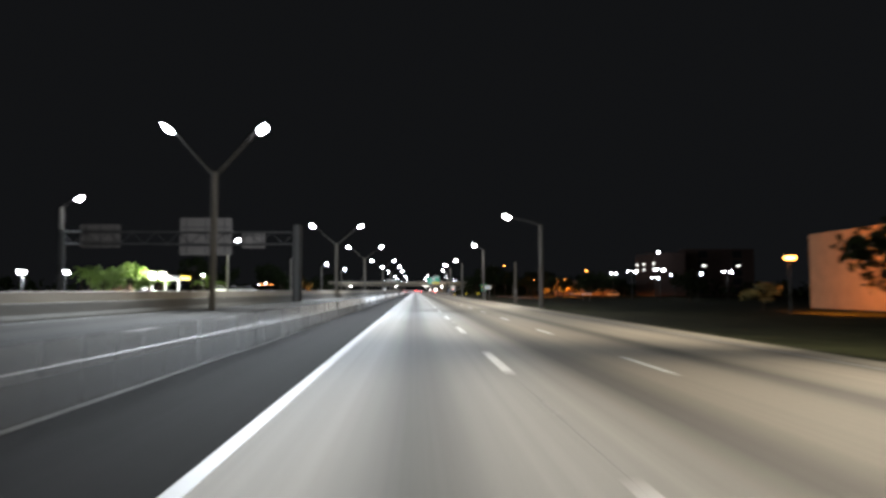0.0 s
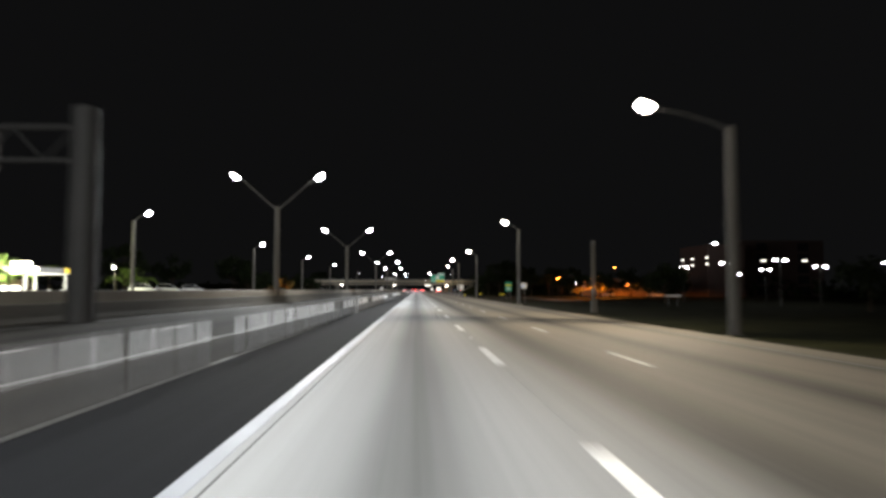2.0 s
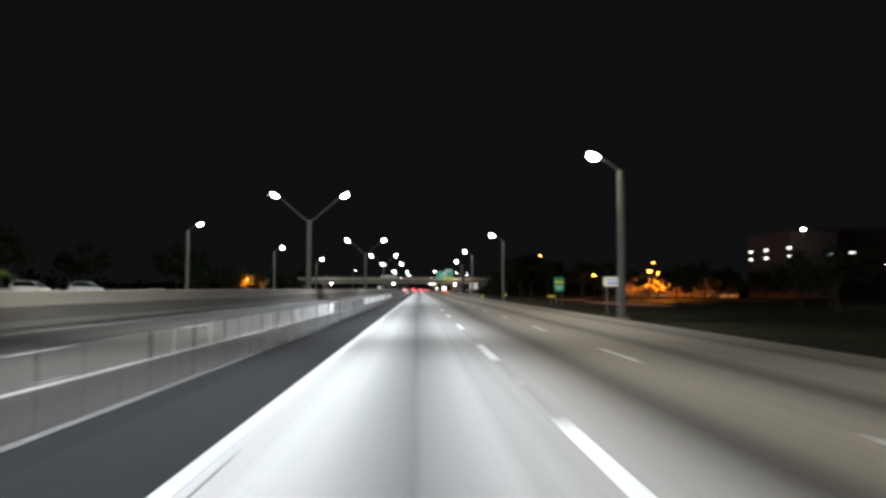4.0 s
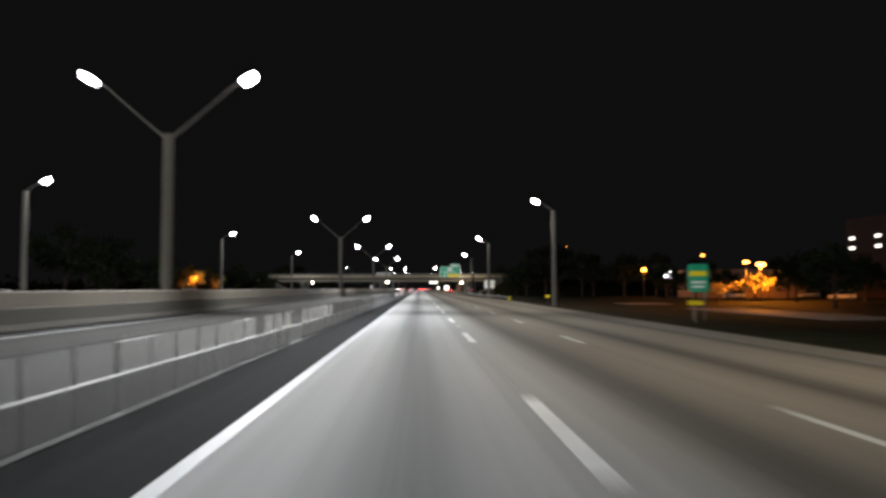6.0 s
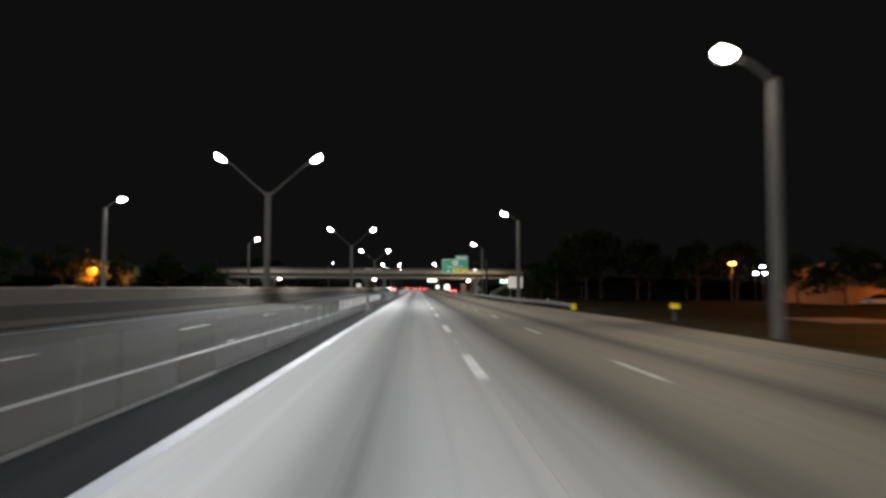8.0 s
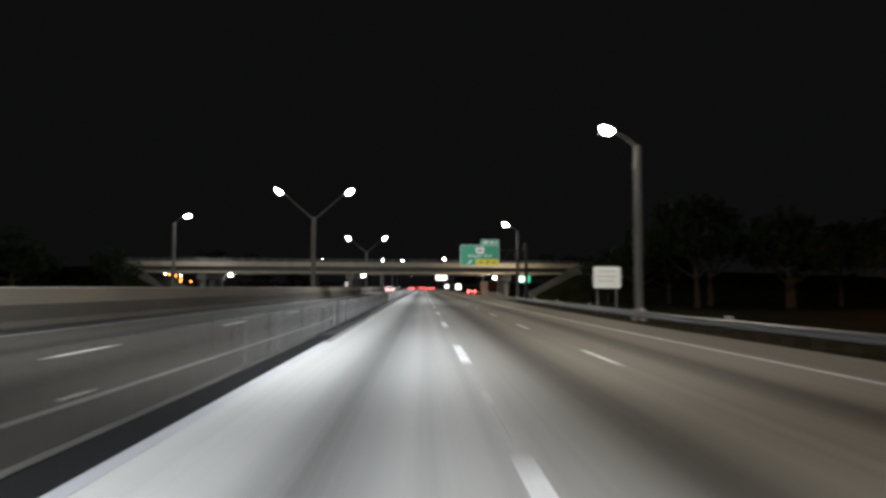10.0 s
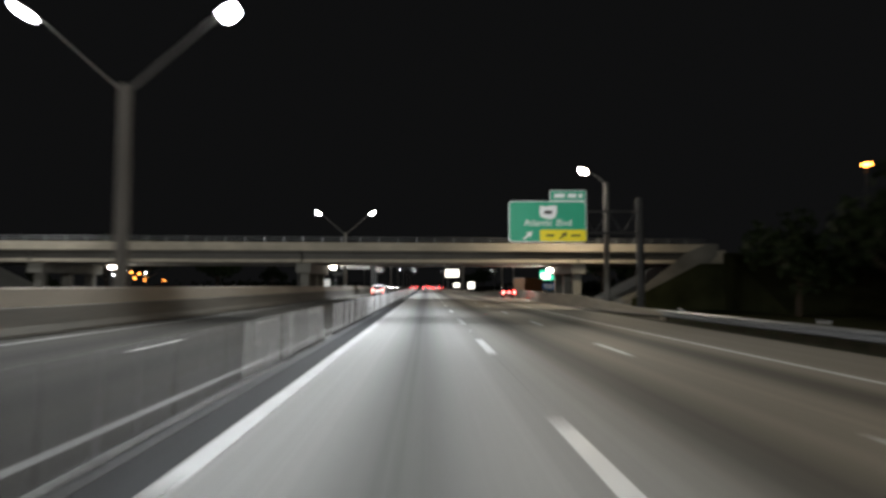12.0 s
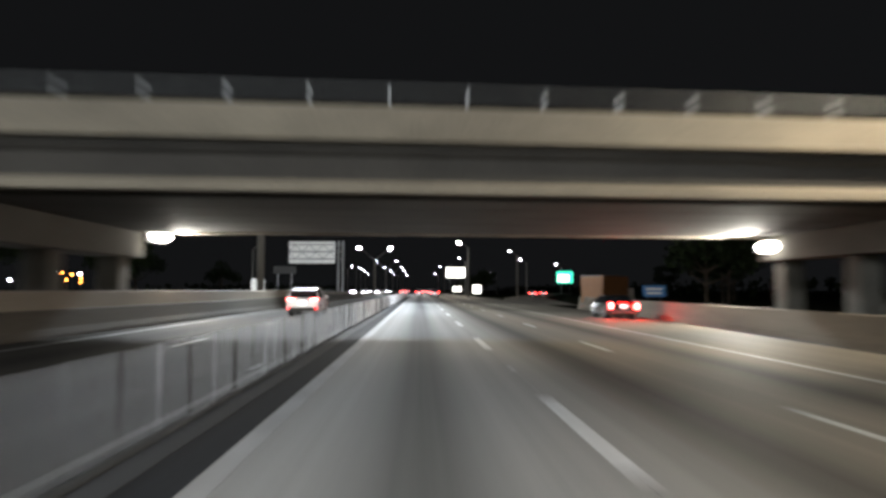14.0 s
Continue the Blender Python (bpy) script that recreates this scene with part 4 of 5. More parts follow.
# ---------------------------------------------------------------- vehicles
def side_loft(profile, half, rounds, taper=0.0, zref=0.0):
    """A closed side outline (y, z) swept across x; the outer stations shrink a little to round the flanks. taper narrows it upward."""
    bm = bmesh.new()
    cy = sum(p[0] for p in profile) / len(profile)
    cz = sum(p[1] for p in profile) / len(profile)
    rows = []
    for fx, sh in rounds:
        row = []
        for y, z in profile:
            yy, zz = cy + (y - cy) * sh, cz + (z - cz) * sh
            w = half * (1 - taper * max(0.0, zz - zref))
            row.append(bm.verts.new((fx * w, yy, zz)))
        rows.append(row)
    n = len(profile)
    for a, b in zip(rows, rows[1:]):
        for k in range(n):
            bm.faces.new((a[k], a[(k + 1) % n], b[(k + 1) % n], b[k]))
    bm.faces.new(rows[0])
    bm.faces.new(rows[-1][::-1])
    return bm


ROUND = [(-1.0, 0.955), (-0.985, 0.985), (-0.90, 1.0), (-0.45, 1.005), (0.45, 1.005), (0.90, 1.0), (0.985, 0.985), (1.0, 0.955)]


def wheel(parent, x, y, r, side):
    bm = bmesh.new()
    w = 0.11
    tube(bm, [(x - w, y, r), (x - w * 0.8, y, r), (x + w * 0.8, y, r), (x + w, y, r)], [r * 0.93, r, r, r * 0.93], 24)
    ty = smooth(part("wheel", bm, M_TYRE, parent))
    bm = bmesh.new()
    xo = x + side * (w + 0.004)
    tube(bm, [(xo, y, r), (xo + side * 0.015, y, r)], [r * 0.66, r * 0.60], 20)
    for k in range(5):
        a = 2 * math.pi * k / 5
        box(bm, (0, 0, r * 0.33), (0.03, 0.07, r * 0.60), 0.0, pose(xo + side * 0.015, y, r) @ Matrix.Rotation(a, 4, "X"))
    part("rim", bm, M_RIM, ty, "five-spoke alloy rim")


def car(name, paint, kind, label, tail_style, lights="tail", tail_mat=None):
    """kind: hatch, sedan or van. Faces +y, centre on the origin, wheels on z = 0."""
    root = thing(name, pose(0, 0, 0), label, "car", "")
    red = M_DARKRED if lights == "off" else tail_mat or M_TAIL
    if kind == "hatch":
        L, half, H, wr = 4.5, 0.93, 1.62, 0.36
        low = [(-2.22, 0.38), (-2.25, 0.62), (-2.22, 0.95), (-2.12, 1.06), (-1.2, 1.08), (0.9, 1.03), (1.75, 0.93), (2.16, 0.78), (2.25, 0.58), (2.2, 0.32), (1.8, 0.24), (-1.9, 0.26)]
        top = [(-2.05, 1.03), (-1.86, 1.36), (-1.55, 1.56), (-0.9, 1.62), (-0.1, 1.61), (0.35, 1.50), (1.12, 1.02)]
        roof = [(-1.95, 1.50), (-1.5, 1.585), (-0.9, 1.645), (-0.1, 1.635), (0.36, 1.52), (0.30, 1.49), (-0.1, 1.59), (-0.9, 1.60), (-1.5, 1.54)]
    elif kind == "sedan":
        L, half, H, wr = 4.9, 0.92, 1.46, 0.35
        low = [(-2.42, 0.36), (-2.45, 0.62), (-2.43, 0.98), (-2.30, 1.05), (-1.5, 1.06), (0.9, 0.98), (1.9, 0.88), (2.34, 0.74), (2.45, 0.55), (2.4, 0.30), (2.0, 0.22), (-2.1, 0.24)]
        top = [(-1.75, 1.02), (-1.10, 1.40), (-0.6, 1.46), (0.1, 1.45), (0.5, 1.36), (1.25, 0.96)]
        roof = [(-1.18, 1.38), (-0.6, 1.485), (0.1, 1.475), (0.52, 1.37), (0.46, 1.34), (0.1, 1.435), (-0.6, 1.445), (-1.08, 1.36)]
    else:
        L, half, H, wr = 5.2, 0.98, 2.0, 0.37
        low = [(-2.58, 0.40), (-2.6, 0.7), (-2.58, 1.1), (-2.5, 1.16), (-1.0, 1.18), (1.3, 1.12), (2.2, 0.98), (2.55, 0.82), (2.6, 0.6), (2.55, 0.36), (2.1, 0.26), (-2.2, 0.28)]
        top = [(-2.50, 1.12), (-2.42, 1.75), (-2.2, 1.95), (-1.0, 2.0), (0.4, 1.97), (0.95, 1.75), (1.6, 1.10)]
        roof = [(-2.44, 1.80), (-2.2, 1.975), (-1.0, 2.03), (0.4, 2.0), (0.97, 1.78), (0.9, 1.74), (0.4, 1.94), (-1.0, 1.97), (-2.2, 1.92)]
    body = smooth(part("body", side_loft(low, half, ROUND, 0.06, 0.6), paint, root), 30)
    smooth(part("cabin_glass", side_loft(top, half * 0.93, ROUND, 0.28, 1.0), M_GLASS, root, "dark tinted window glass"), 35)
    smooth(part("roof", side_loft(roof, half * 0.935, ROUND, 0.28, 1.0), paint, root), 35)
    fy, ry = L / 2, -L / 2
    for s in (-1, 1):
        # pillars
        ya, za = top[-1]
        yb, zb = top[-2]
        wa, wb = half * 0.93 * (1 - 0.28 * (za - 1.0)), half * 0.93 * (1 - 0.28 * (zb - 1.0))
        part("pillar", tubed([(s * wa, ya, za), (s * wb, yb, zb)], [0.045, 0.035], 6), paint, root)
        ya, za = top[0]
        yb, zb = top[1]
        wa, wb = half * 0.93 * (1 - 0.28 * (za - 1.0)), half * 0.93 * (1 - 0.28 * (zb - 1.0))
        part("pillar", tubed([(s * wa, ya + 0.12, za), (s * wb, yb + 0.10, zb)], [0.075, 0.055], 6), paint, root)
        part("door_pillar", tubed([(s * half * 0.935, -0.25, 1.0), (s * half * 0.79, -0.35, H - 0.05)], [0.035, 0.03], 6), M_TRIM, root)
        mir = boxed((s * (half + 0.09), 0.72, 1.08), (0.20, 0.10, 0.14), 0.03)
        part("wing_mirror", mir, paint, root)
        for yy in (0.15, -0.85):
            part("door_handle", boxed((s * (half + 0.005), yy, 0.90), (0.03, 0.20, 0.035), 0.01), M_RIM if paint is M_BLACKCAR else paint, root)
        part("sill_trim", boxed((s * (half - 0.03), 0, 0.30), (0.08, L * 0.55, 0.12), 0.02), M_TRIM, root)
        part("head_lamp", boxed((s * (half - 0.24), fy - 0.14, 0.72), (0.40, 0.26, 0.24 if lights == "head" else 0.15), 0.04), M_HEADLAMP if lights == "head" else M_RIM, root)
        for yw in (L * 0.30, -L * 0.29):
            wheel(root, s * (half - 0.10), yw, wr, s)
            part("wheel_arch", tubed([(s * (half - 0.30), yw, wr), (s * (half - 0.012), yw, wr)], [wr + 0.06, wr + 0.06], 20), M_TRIM, root)
    if lights != "head":
        for s in (-1, 1):
            if tail_style == "small":
                part("tail_lamp", boxed((s * (half - 0.14), ry + 0.05, 0.96), (0.26, 0.16, 0.15), 0.04), red, root, "lit red tail lamp")
                part("rear_reflector", boxed((s * (half - 0.16), ry + 0.04, 0.46), (0.13, 0.10, 0.10), 0.02), M_DARKRED, root, "red rear reflector")
            elif tail_style == "bar":
                tl = part("tail_lamp", boxed((s * (half - 0.24), ry + 0.05, 0.98), (0.46, 0.16, 0.15), 0.04), red, root, "unlit red tail lamp" if lights == "off" else "lit red tail lamp")
                part("lamp_core", boxed((s * (half - 0.25), ry - 0.035, 0.98), (0.36, 0.02, 0.09), 0.008), M_TRIM if lights == "off" else M_TAILHOT, tl, "bright lamp core" if lights != "off" else "")
                # Reflector takes the tail-lamp material, so it glows though no lamp.
                rf = part("rear_reflector", boxed((s * (half - 0.16), ry + 0.04, 0.46), (0.13, 0.10, 0.17), 0.02), red, root, "red rear reflector")
            else:
                tl = part("tail_lamp", boxed((s * (half - 0.11), ry + 0.06, 0.82), (0.17, 0.18, 0.46), 0.04), M_TAIL, root, "tall lit red tail lamp")
                part("lamp_core", boxed((s * (half - 0.11), ry - 0.035, 0.82), (0.10, 0.02, 0.36), 0.008), M_TAILHOT, tl, "bright lamp core")
        if tail_style != "tall":
            part("tail_strip", boxed((0, ry + 0.03, 0.99), (0.75, 0.10, 0.07), 0.02), M_TRIM, root)
        else:
            part("brake_strip", boxed((0, ry + 0.02, 1.02), (0.62, 0.08, 0.05), 0.015), M_TAIL, root, "lit high brake strip")
        pl = part("number_plate", boxed((0, ry - 0.015, 0.80), (0.36, 0.02, 0.19), 0.005), M_PLATE, root, "number plate glowing as if lamp-lit")
        part("text_bar", boxed((0, ry - 0.03, 0.80), (0.26, 0.006, 0.07)), M_TRIM, pl)
        part("rear_bumper", boxed((0, ry + 0.10, 0.42), (half * 1.7, 0.24, 0.22), 0.06), M_TRIM, root, "black plastic lower bumper")
    else:
        part("grille", boxed((0, fy - 0.02, 0.55), (0.9, 0.06, 0.22), 0.02), M_TRIM, root)
    if kind != "sedan":
        for s in (-1, 1):
            part("roof_rail", tubed([(s * half * 0.72, -1.5, H + 0.03), (s * half * 0.72, -0.2, H + 0.06)], [0.022, 0.022], 6), M_TRIM, root)
    part("aerial", tubed([(0, -0.9 if kind == "sedan" else -1.5, H - 0.01), (0, -1.0 if kind == "sedan" else -1.6, H + 0.09)], [0.035, 0.012], 6), M_TRIM, root)
    return root


def drop(root, m):
    root.matrix_basis = m
    return root


drop(car("white_hatchback", M_WHITECAR, "hatch", "white hatchback with lit red tail lamps in the express lane", "bar"), pose(-6.85, 466.2, 0.0, 0, 0, 0))
drop(car("black_sedan", M_BLACKCAR, "sedan", "black sedan with tall lit red tail lamps near the exit lane", "tall"), pose(12.5, 468.0, fall(12.5), 0, 1.15, 0))
for sx in (-0.8, 0.8):
    d = bpy.data.lights.new("tail_glow", "POINT")
    d.energy, d.color, d.shadow_soft_size = 110, (1.0, 0.03, 0.02), 0.15
    ob = new("tail_glow", d)
    ob.parent = bpy.data.objects["black_sedan"]
    ob.location = (sx, -2.62, 0.82)

# parked vans on the raised lot beyond the opposite carriageway
structure("car_park_left", boxed((-61, 228, 0.12), (17, 62, 1.26), 0.04), M_OPPOSITE, "raised concrete parking lot beyond the opposite carriageway", "car park")
a = car("parked_van", M_WHITECAR, "van", "white van parked on the raised lot", "bar", "off")
tagged(a, group="parked vans")
for x, y, turn in ((-57.2, 209, -84), (-57.8, 226, -92), (-57.4, 243, -88)):
    copy_thing(a, pose(x, y, 0.75, 0, 0, turn))
tail(a)

# traffic far ahead and oncoming
a = car("traffic_car", M_SILVER, "hatch", "silver car far ahead with lit tail lamps", "small", tail_mat=M_TAILFAR)
tagged(a, group="traffic ahead")
for x, y in ((0.0, 610), (3.5, 585), (-4.9, 640), (0.2, 690), (3.4, 660), (6.9, 700), (6.9, 760), (0.1, 780), (3.5, 745), (-5.0, 730), (3.5, 830), (0.0, 870), (6.9, 850), (29, 602), (34.5, 618)):
    copy_thing(a, pose(x, y, fall(x) if x < 12 else -0.235, 0, 0, -14 if x > 20 else 0))
tail(a)
a = car("oncoming_car", M_SILVER, "sedan", "oncoming car with bright headlamps far ahead", "bar", "head")
tagged(a, group="oncoming traffic")
for x, y in ((-17.5, 560), (-21.2, 610), (-17.5, 655), (-24.8, 690), (-21.2, 720), (-17.5, 750), (-21.2, 790), (-17.5, 830), (-24.8, 850), (-21.2, 900)):
    copy_thing(a, pose(x, y, -0.02, 0, 0, 180))
tail(a)
# parked cars beyond the opposite carriageway
a = car("parked_car", M_WHITECAR, "van", "white parked van behind the opposite carriageway", "bar", tail_mat=M_RED)
tagged(a, group="parked cars")
b = car("parked_car", M_SILVER, "sedan", "silver parked car behind the opposite carriageway", "bar", tail_mat=M_RED)
tagged(b, group="parked cars")
for k, (x, y) in enumerate(((-58, 150), (-60, 190), (-57, 215), (-60, 222), (-57, 240), (-60, 262), (-58, 275), (-57, 290), (-60, 345), (-57, 352))):
    copy_thing(a if k % 3 == 0 else b, pose(x, y, -0.42, 0, 0, 90 + 8 * (k % 2)))
tail(a), tail(b)
a = car("parked_van", M_WHITECAR, "van", "white van parked on the orange-lit lot", "bar", "off")
tagged(a, group="vans on the orange-lit lot")
for x, y, turn in ((93.5, 330, 82), (81.5, 357, 75), (100.5, 356, 95)):
    copy_thing(a, pose(x, y, -1.3, 0, 0, turn))
tail(a)


# ---------------------------------------------------------------- trees
def tree(name, seed, height, spread, label, n=900, leaf=0.42):
    r = random.Random(seed)
    root = thing(name, pose(0, 0, 0), label, "tree", "trees")
    bm = bmesh.new()
    th = height * 0.32
    tube(bm, [(0, 0, -0.3), (0.05, 0.02, th * 0.5), (0.12, -0.05, th), (0.1, 0.1, height * 0.6), (0, 0, height * 0.85)], [height * 0.03, height * 0.024, height * 0.02, height * 0.012, 0.03], 8)
    tips = []
    for k in range(9):
        a = k * 2.4 + r.uniform(-0.3, 0.3)
        z0 = th * r.uniform(0.8, 1.7)
        d = spread * r.uniform(0.55, 0.95)
        tip = (d * math.cos(a), d * math.sin(a), min(height * 0.92, z0 + height * r.uniform(0.12, 0.42)))
        mid = (tip[0] * 0.5, tip[1] * 0.5, z0 + (tip[2] - z0) * 0.35)
        tube(bm, [(0.1, 0, z0), mid, tip], [height * 0.012, height * 0.007, 0.02], 5)
        tips.append(tip)
    part("trunk", bm, M_BARK, root)
    tips.append((0, 0, height * 0.9))
    bm = bmesh.new()
    for k in range(n):
        c = Vector(tips[k % len(tips)])
        rad = spread * 0.42
        v = Vector((r.gauss(0, 1), r.gauss(0, 1), r.gauss(0, 0.7)))
        v = v.normalized() * rad * r.random() ** 0.45
        p = c + v
        s = leaf * r.uniform(0.5, 1.3)
        m = Matrix.Translation(p) @ Euler((r.uniform(0, 6.3), r.uniform(0, 6.3), r.uniform(0, 6.3))).to_matrix().to_4x4()
        q = [m @ Vector(o) for o in ((-s, 0, 0), (0, -s * 0.55, s * 0.12), (s, 0, 0), (0, s * 0.55, s * 0.12))]
        bm.faces.new([bm.verts.new(o) for o in q])
    part("crown", bm, M_LEAF, root)
    return root


def palm(name, seed, height, label):
    r = random.Random(seed)
    root = thing(name, pose(0, 0, 0), label, "palm tree", "palms")
    lean = r.uniform(-0.4, 0.4)
    smooth(part("trunk", tubed([(0, 0, -0.3), (lean * 0.3, 0, height * 0.4), (lean, 0, height)], [0.24, 0.17, 0.14], 10), M_BARK, root))
    bm = bmesh.new()
    for k in range(18):
        a, up = k * 2.4, r.uniform(-0.25, 1.0)
        L = r.uniform(2.0, 2.7)
        prev = Vector((lean, 0, height))
        d = Vector((math.cos(a), math.sin(a), 0))
        side = Vector((-d.y, d.x, 0))
        for j in range(1, 9):
            t = j / 8
            p = Vector((lean, 0, height)) + d * L * t + Vector((0, 0, up * L * t * 0.9 - 1.9 * t * t))
            w = 0.62 * math.sin(math.pi * min(0.95, t * 0.9 + 0.08))
            for s in (-1, 1):
                tipp = (prev + p) / 2 + side * s * w + Vector((0, 0, -0.35 * w)) + d * 0.22
                bm.faces.new([bm.verts.new(o) for o in (prev, prev * 0.35 + p * 0.65, tipp)])
            prev = p
    part("fronds", bm, M_PALM, root)
    return root


T1 = tree("tree", 1, 11.5, 5.0, "dark broad-crowned tree standing in the night", 1100, 0.5)
T2 = tree("tree", 2, 8.5, 4.2, "dark rounded roadside tree standing in the night", 900, 0.42)
T3 = tree("tree", 3, 14.5, 5.5, "tall dark tree with an uneven crown", 1200, 0.55)
rt = random.Random(8)
SPOTS = [(T1, -61, 322), (T2, -58, 334), (T1, -63, 305), (T2, -59, 380), (T1, -56, 398), (T2, -60, 410), (T3, -70, 340), (T2, -53, 424), (T1, -66, 372), (T2, -57, 300), (T1, -75, 280), (T3, -78, 250),
         (T3, 40, 398), (T3, 46, 408), (T1, 36, 412), (T1, 50, 392), (T3, 56, 402), (T1, 62, 388), (T3, 68, 410), (T2, 34, 424), (T1, 45, 424), (T3, 74, 395), (T2, 58, 340),
         (T2, 62, 232), (T2, 66, 298), (T2, 74, 300), (T2, 82, 304), (T2, 90, 300), (T2, 55, 268), (T2, 52, 205), (T2, 60, 150), (T2, 44, 60), (T2, 64, 338), (T2, 72, 340), (T2, 101, 348), (T2, 84, 335), (T1, 40, 520), (T3, 52, 540), (T1, 64, 570), (T3, 80, 600), (T1, -62, 500), (T3, -66, 530), (T1, -58, 560),
         (T3, -70, 600), (T1, -60, 640), (T3, 95, 690), (T1, 30, 760), (T3, 36, 800), (T1, 28, 850)]
for t, x, y in SPOTS:
    s = rt.uniform(0.85, 1.12)
    c = copy_thing(t, pose(x, y, -1.28 if x > 0 else -0.48, 0, 0, rt.uniform(0, 360)))
    c.scale = (s, s, s * rt.uniform(0.9, 1.1))
tail(T1), tail(T2), tail(T3)
P1, P2 = palm("palm", 5, 6.2, "green palm lit by the filling station"), palm("palm", 6, 4.6, "short green palm beside the car park")
for p, x, y in ((P1, -60.5, 166), (P2, -58.5, 160), (P2, -62, 172), (P1, -65.2, 220), (P1, -63.2, 218), (P2, -66.3, 217.5), (P2, -62.4, 221), (P2, -64.4, 222), (P1, -66, 140), (P2, -61, 132), (P2, -62, 226), (P1, -72, 200)):
    copy_thing(p, pose(x, y, -0.45, 0, 0, rt.uniform(0, 360)))
tail(P1), tail(P2)
TG = tree("tree", 12, 7.4, 3.4, "bushy green tree lit by the filling station sign", 900, 0.4)
# Crown in the lighter palm green, its lit look put into the colour.
for o in TG.children:
    if o.name.startswith("crown"):
        o.data.materials[0] = M_PALM
for x, y, sc in ((-68.5, 171, 1.1), (-72, 178, 1.15), (-70, 164, 0.95), (-58, 152, 0.6), (-66, 146, 0.9), (-60, 136, 0.75)):
    c = copy_thing(TG, pose(x, y, -0.45, 0, 0, rt.uniform(0, 360)))
    c.scale = (sc, sc, sc)
tail(TG)
# Leaf green shifted to orange-brown, part of the sodium glow put into colour.
M_ORANGELEAF = material("orange_toned_leaves", (0.20, 0.165, 0.05), 0.6, vary=0.4, scale=1.5, fine=10)
TO = tree("tree", 9, 7.2, 2.6, "small tree glowing orange beside a sodium lamp", 500, 0.32)
for o in TO.children:
    if o.name.startswith("crown"):
        o.data.materials[0] = M_ORANGELEAF
TO.matrix_basis = pose(-62.0, 376.0, -0.45)
for x, y, z, sx, sz in ((-65.5, 378.5, -0.45, 0.8, 0.9), (-56.5, 379, -0.45, 0.7, 0.85), (43.6, 84.4, -1.28, 0.85, 0.52), (66.5, 314.5, -1.28, 1.5, 0.72), (58, 312, -1.28, 0.9, 0.5)):
    c = copy_thing(TO, pose(x, y, z, 0, 0, 30))
    c.scale = (sx, sx, sz)

# far woods along both sides, past counting
bm = bmesh.new()
rw = random.Random(11)
for k in range(5200):
    sidex = rw.choice((-1, 1))
    y = rw.uniform(60, 1400)
    x = sidex * (rw.uniform(105, 150) if y < 500 else rw.uniform(75, 150)) - (5 if sidex < 0 else -25)
    top = 5.5 + 3.5 * noise.noise(Vector((x * 0.03, y * 0.02, 0))) + 2.0 * noise.noise(Vector((x * 0.1, y * 0.11, 3)))
    p = Vector((x, y, rw.random() ** 0.6 * max(2.5, top) - 1.2))
    if x < -70 and 540 < y < 800 and p.z > 0.6:
        continue
    s = rw.uniform(0.9, 2.0)
    m = Matrix.Translation(p) @ Euler((rw.uniform(0, 6.3), rw.uniform(0, 6.3), rw.uniform(0, 6.3))).to_matrix().to_4x4()
    bm.faces.new([bm.verts.new(m @ Vector(o)) for o in ((-s, 0, 0), (0, -s * 0.7, 0.2), (s, 0, 0), (0, s * 0.7, 0.2))])
tagged(new("woods", mesh_of("woods", bm, M_LEAF)), "far dark woods along the horizon", "trees", kind="stuff")


# ---------------------------------------------------------------- buildings
def house(name, x, y, w, d, h, z, wall, label, floors, cols, rot=0.0, glazed=True, opening=(0.42, 0.45)):
    """A plain stuccoed block with parapet, windows in rows on the two faces toward the highway."""
    root = thing(name, pose(x, y, z, 0, 0, rot), label, "building", "")
    part("wall", boxed((0, 0, h / 2), (w, d, h), 0.05), wall, root)
    part("roof", boxed((0, 0, h + 0.02), (w - 0.5, d - 0.5, 0.1)), M_ROOF, root)
    for s in (-1, 1):
        part("parapet", boxed((0, s * (d / 2 - 0.13), h + 0.3), (w + 0.12, 0.30, 0.62), 0.03), wall, root)
        part("parapet", boxed((s * (w / 2 - 0.13), 0, h + 0.3), (0.30, d - 0.50, 0.62), 0.03), wall, root)
    fh = h / floors
    for f in range(floors if glazed else 0):
        for c in range(cols):
            for face in ("front", "side"):
                if face == "front":
                    xx, yy, sz = -w / 2 + (c + 0.5) * w / cols, -d / 2, (w / cols * opening[0], 0.12, fh * opening[1])
                else:
                    if c >= max(2, int(cols * d / w)):
                        continue
                    n = max(2, int(cols * d / w))
                    xx, yy, sz = -w / 2, -d / 2 + (c + 0.5) * d / n, (0.12, d / n * opening[0], fh * opening[1])
                zc = f * fh + fh * 0.52
                wn = part("window", boxed((xx, yy, zc), sz, 0.02), M_TRIM, root)
                part("pane", boxed((xx - (0.045 if face == "side" else 0), yy - (0.045 if face == "front" else 0), zc), (sz[0] - 0.1 * (face == "front"), sz[1] - 0.1 * (face == "side"), sz[2] - 0.12)), M_WINDOW, wn)
    return root


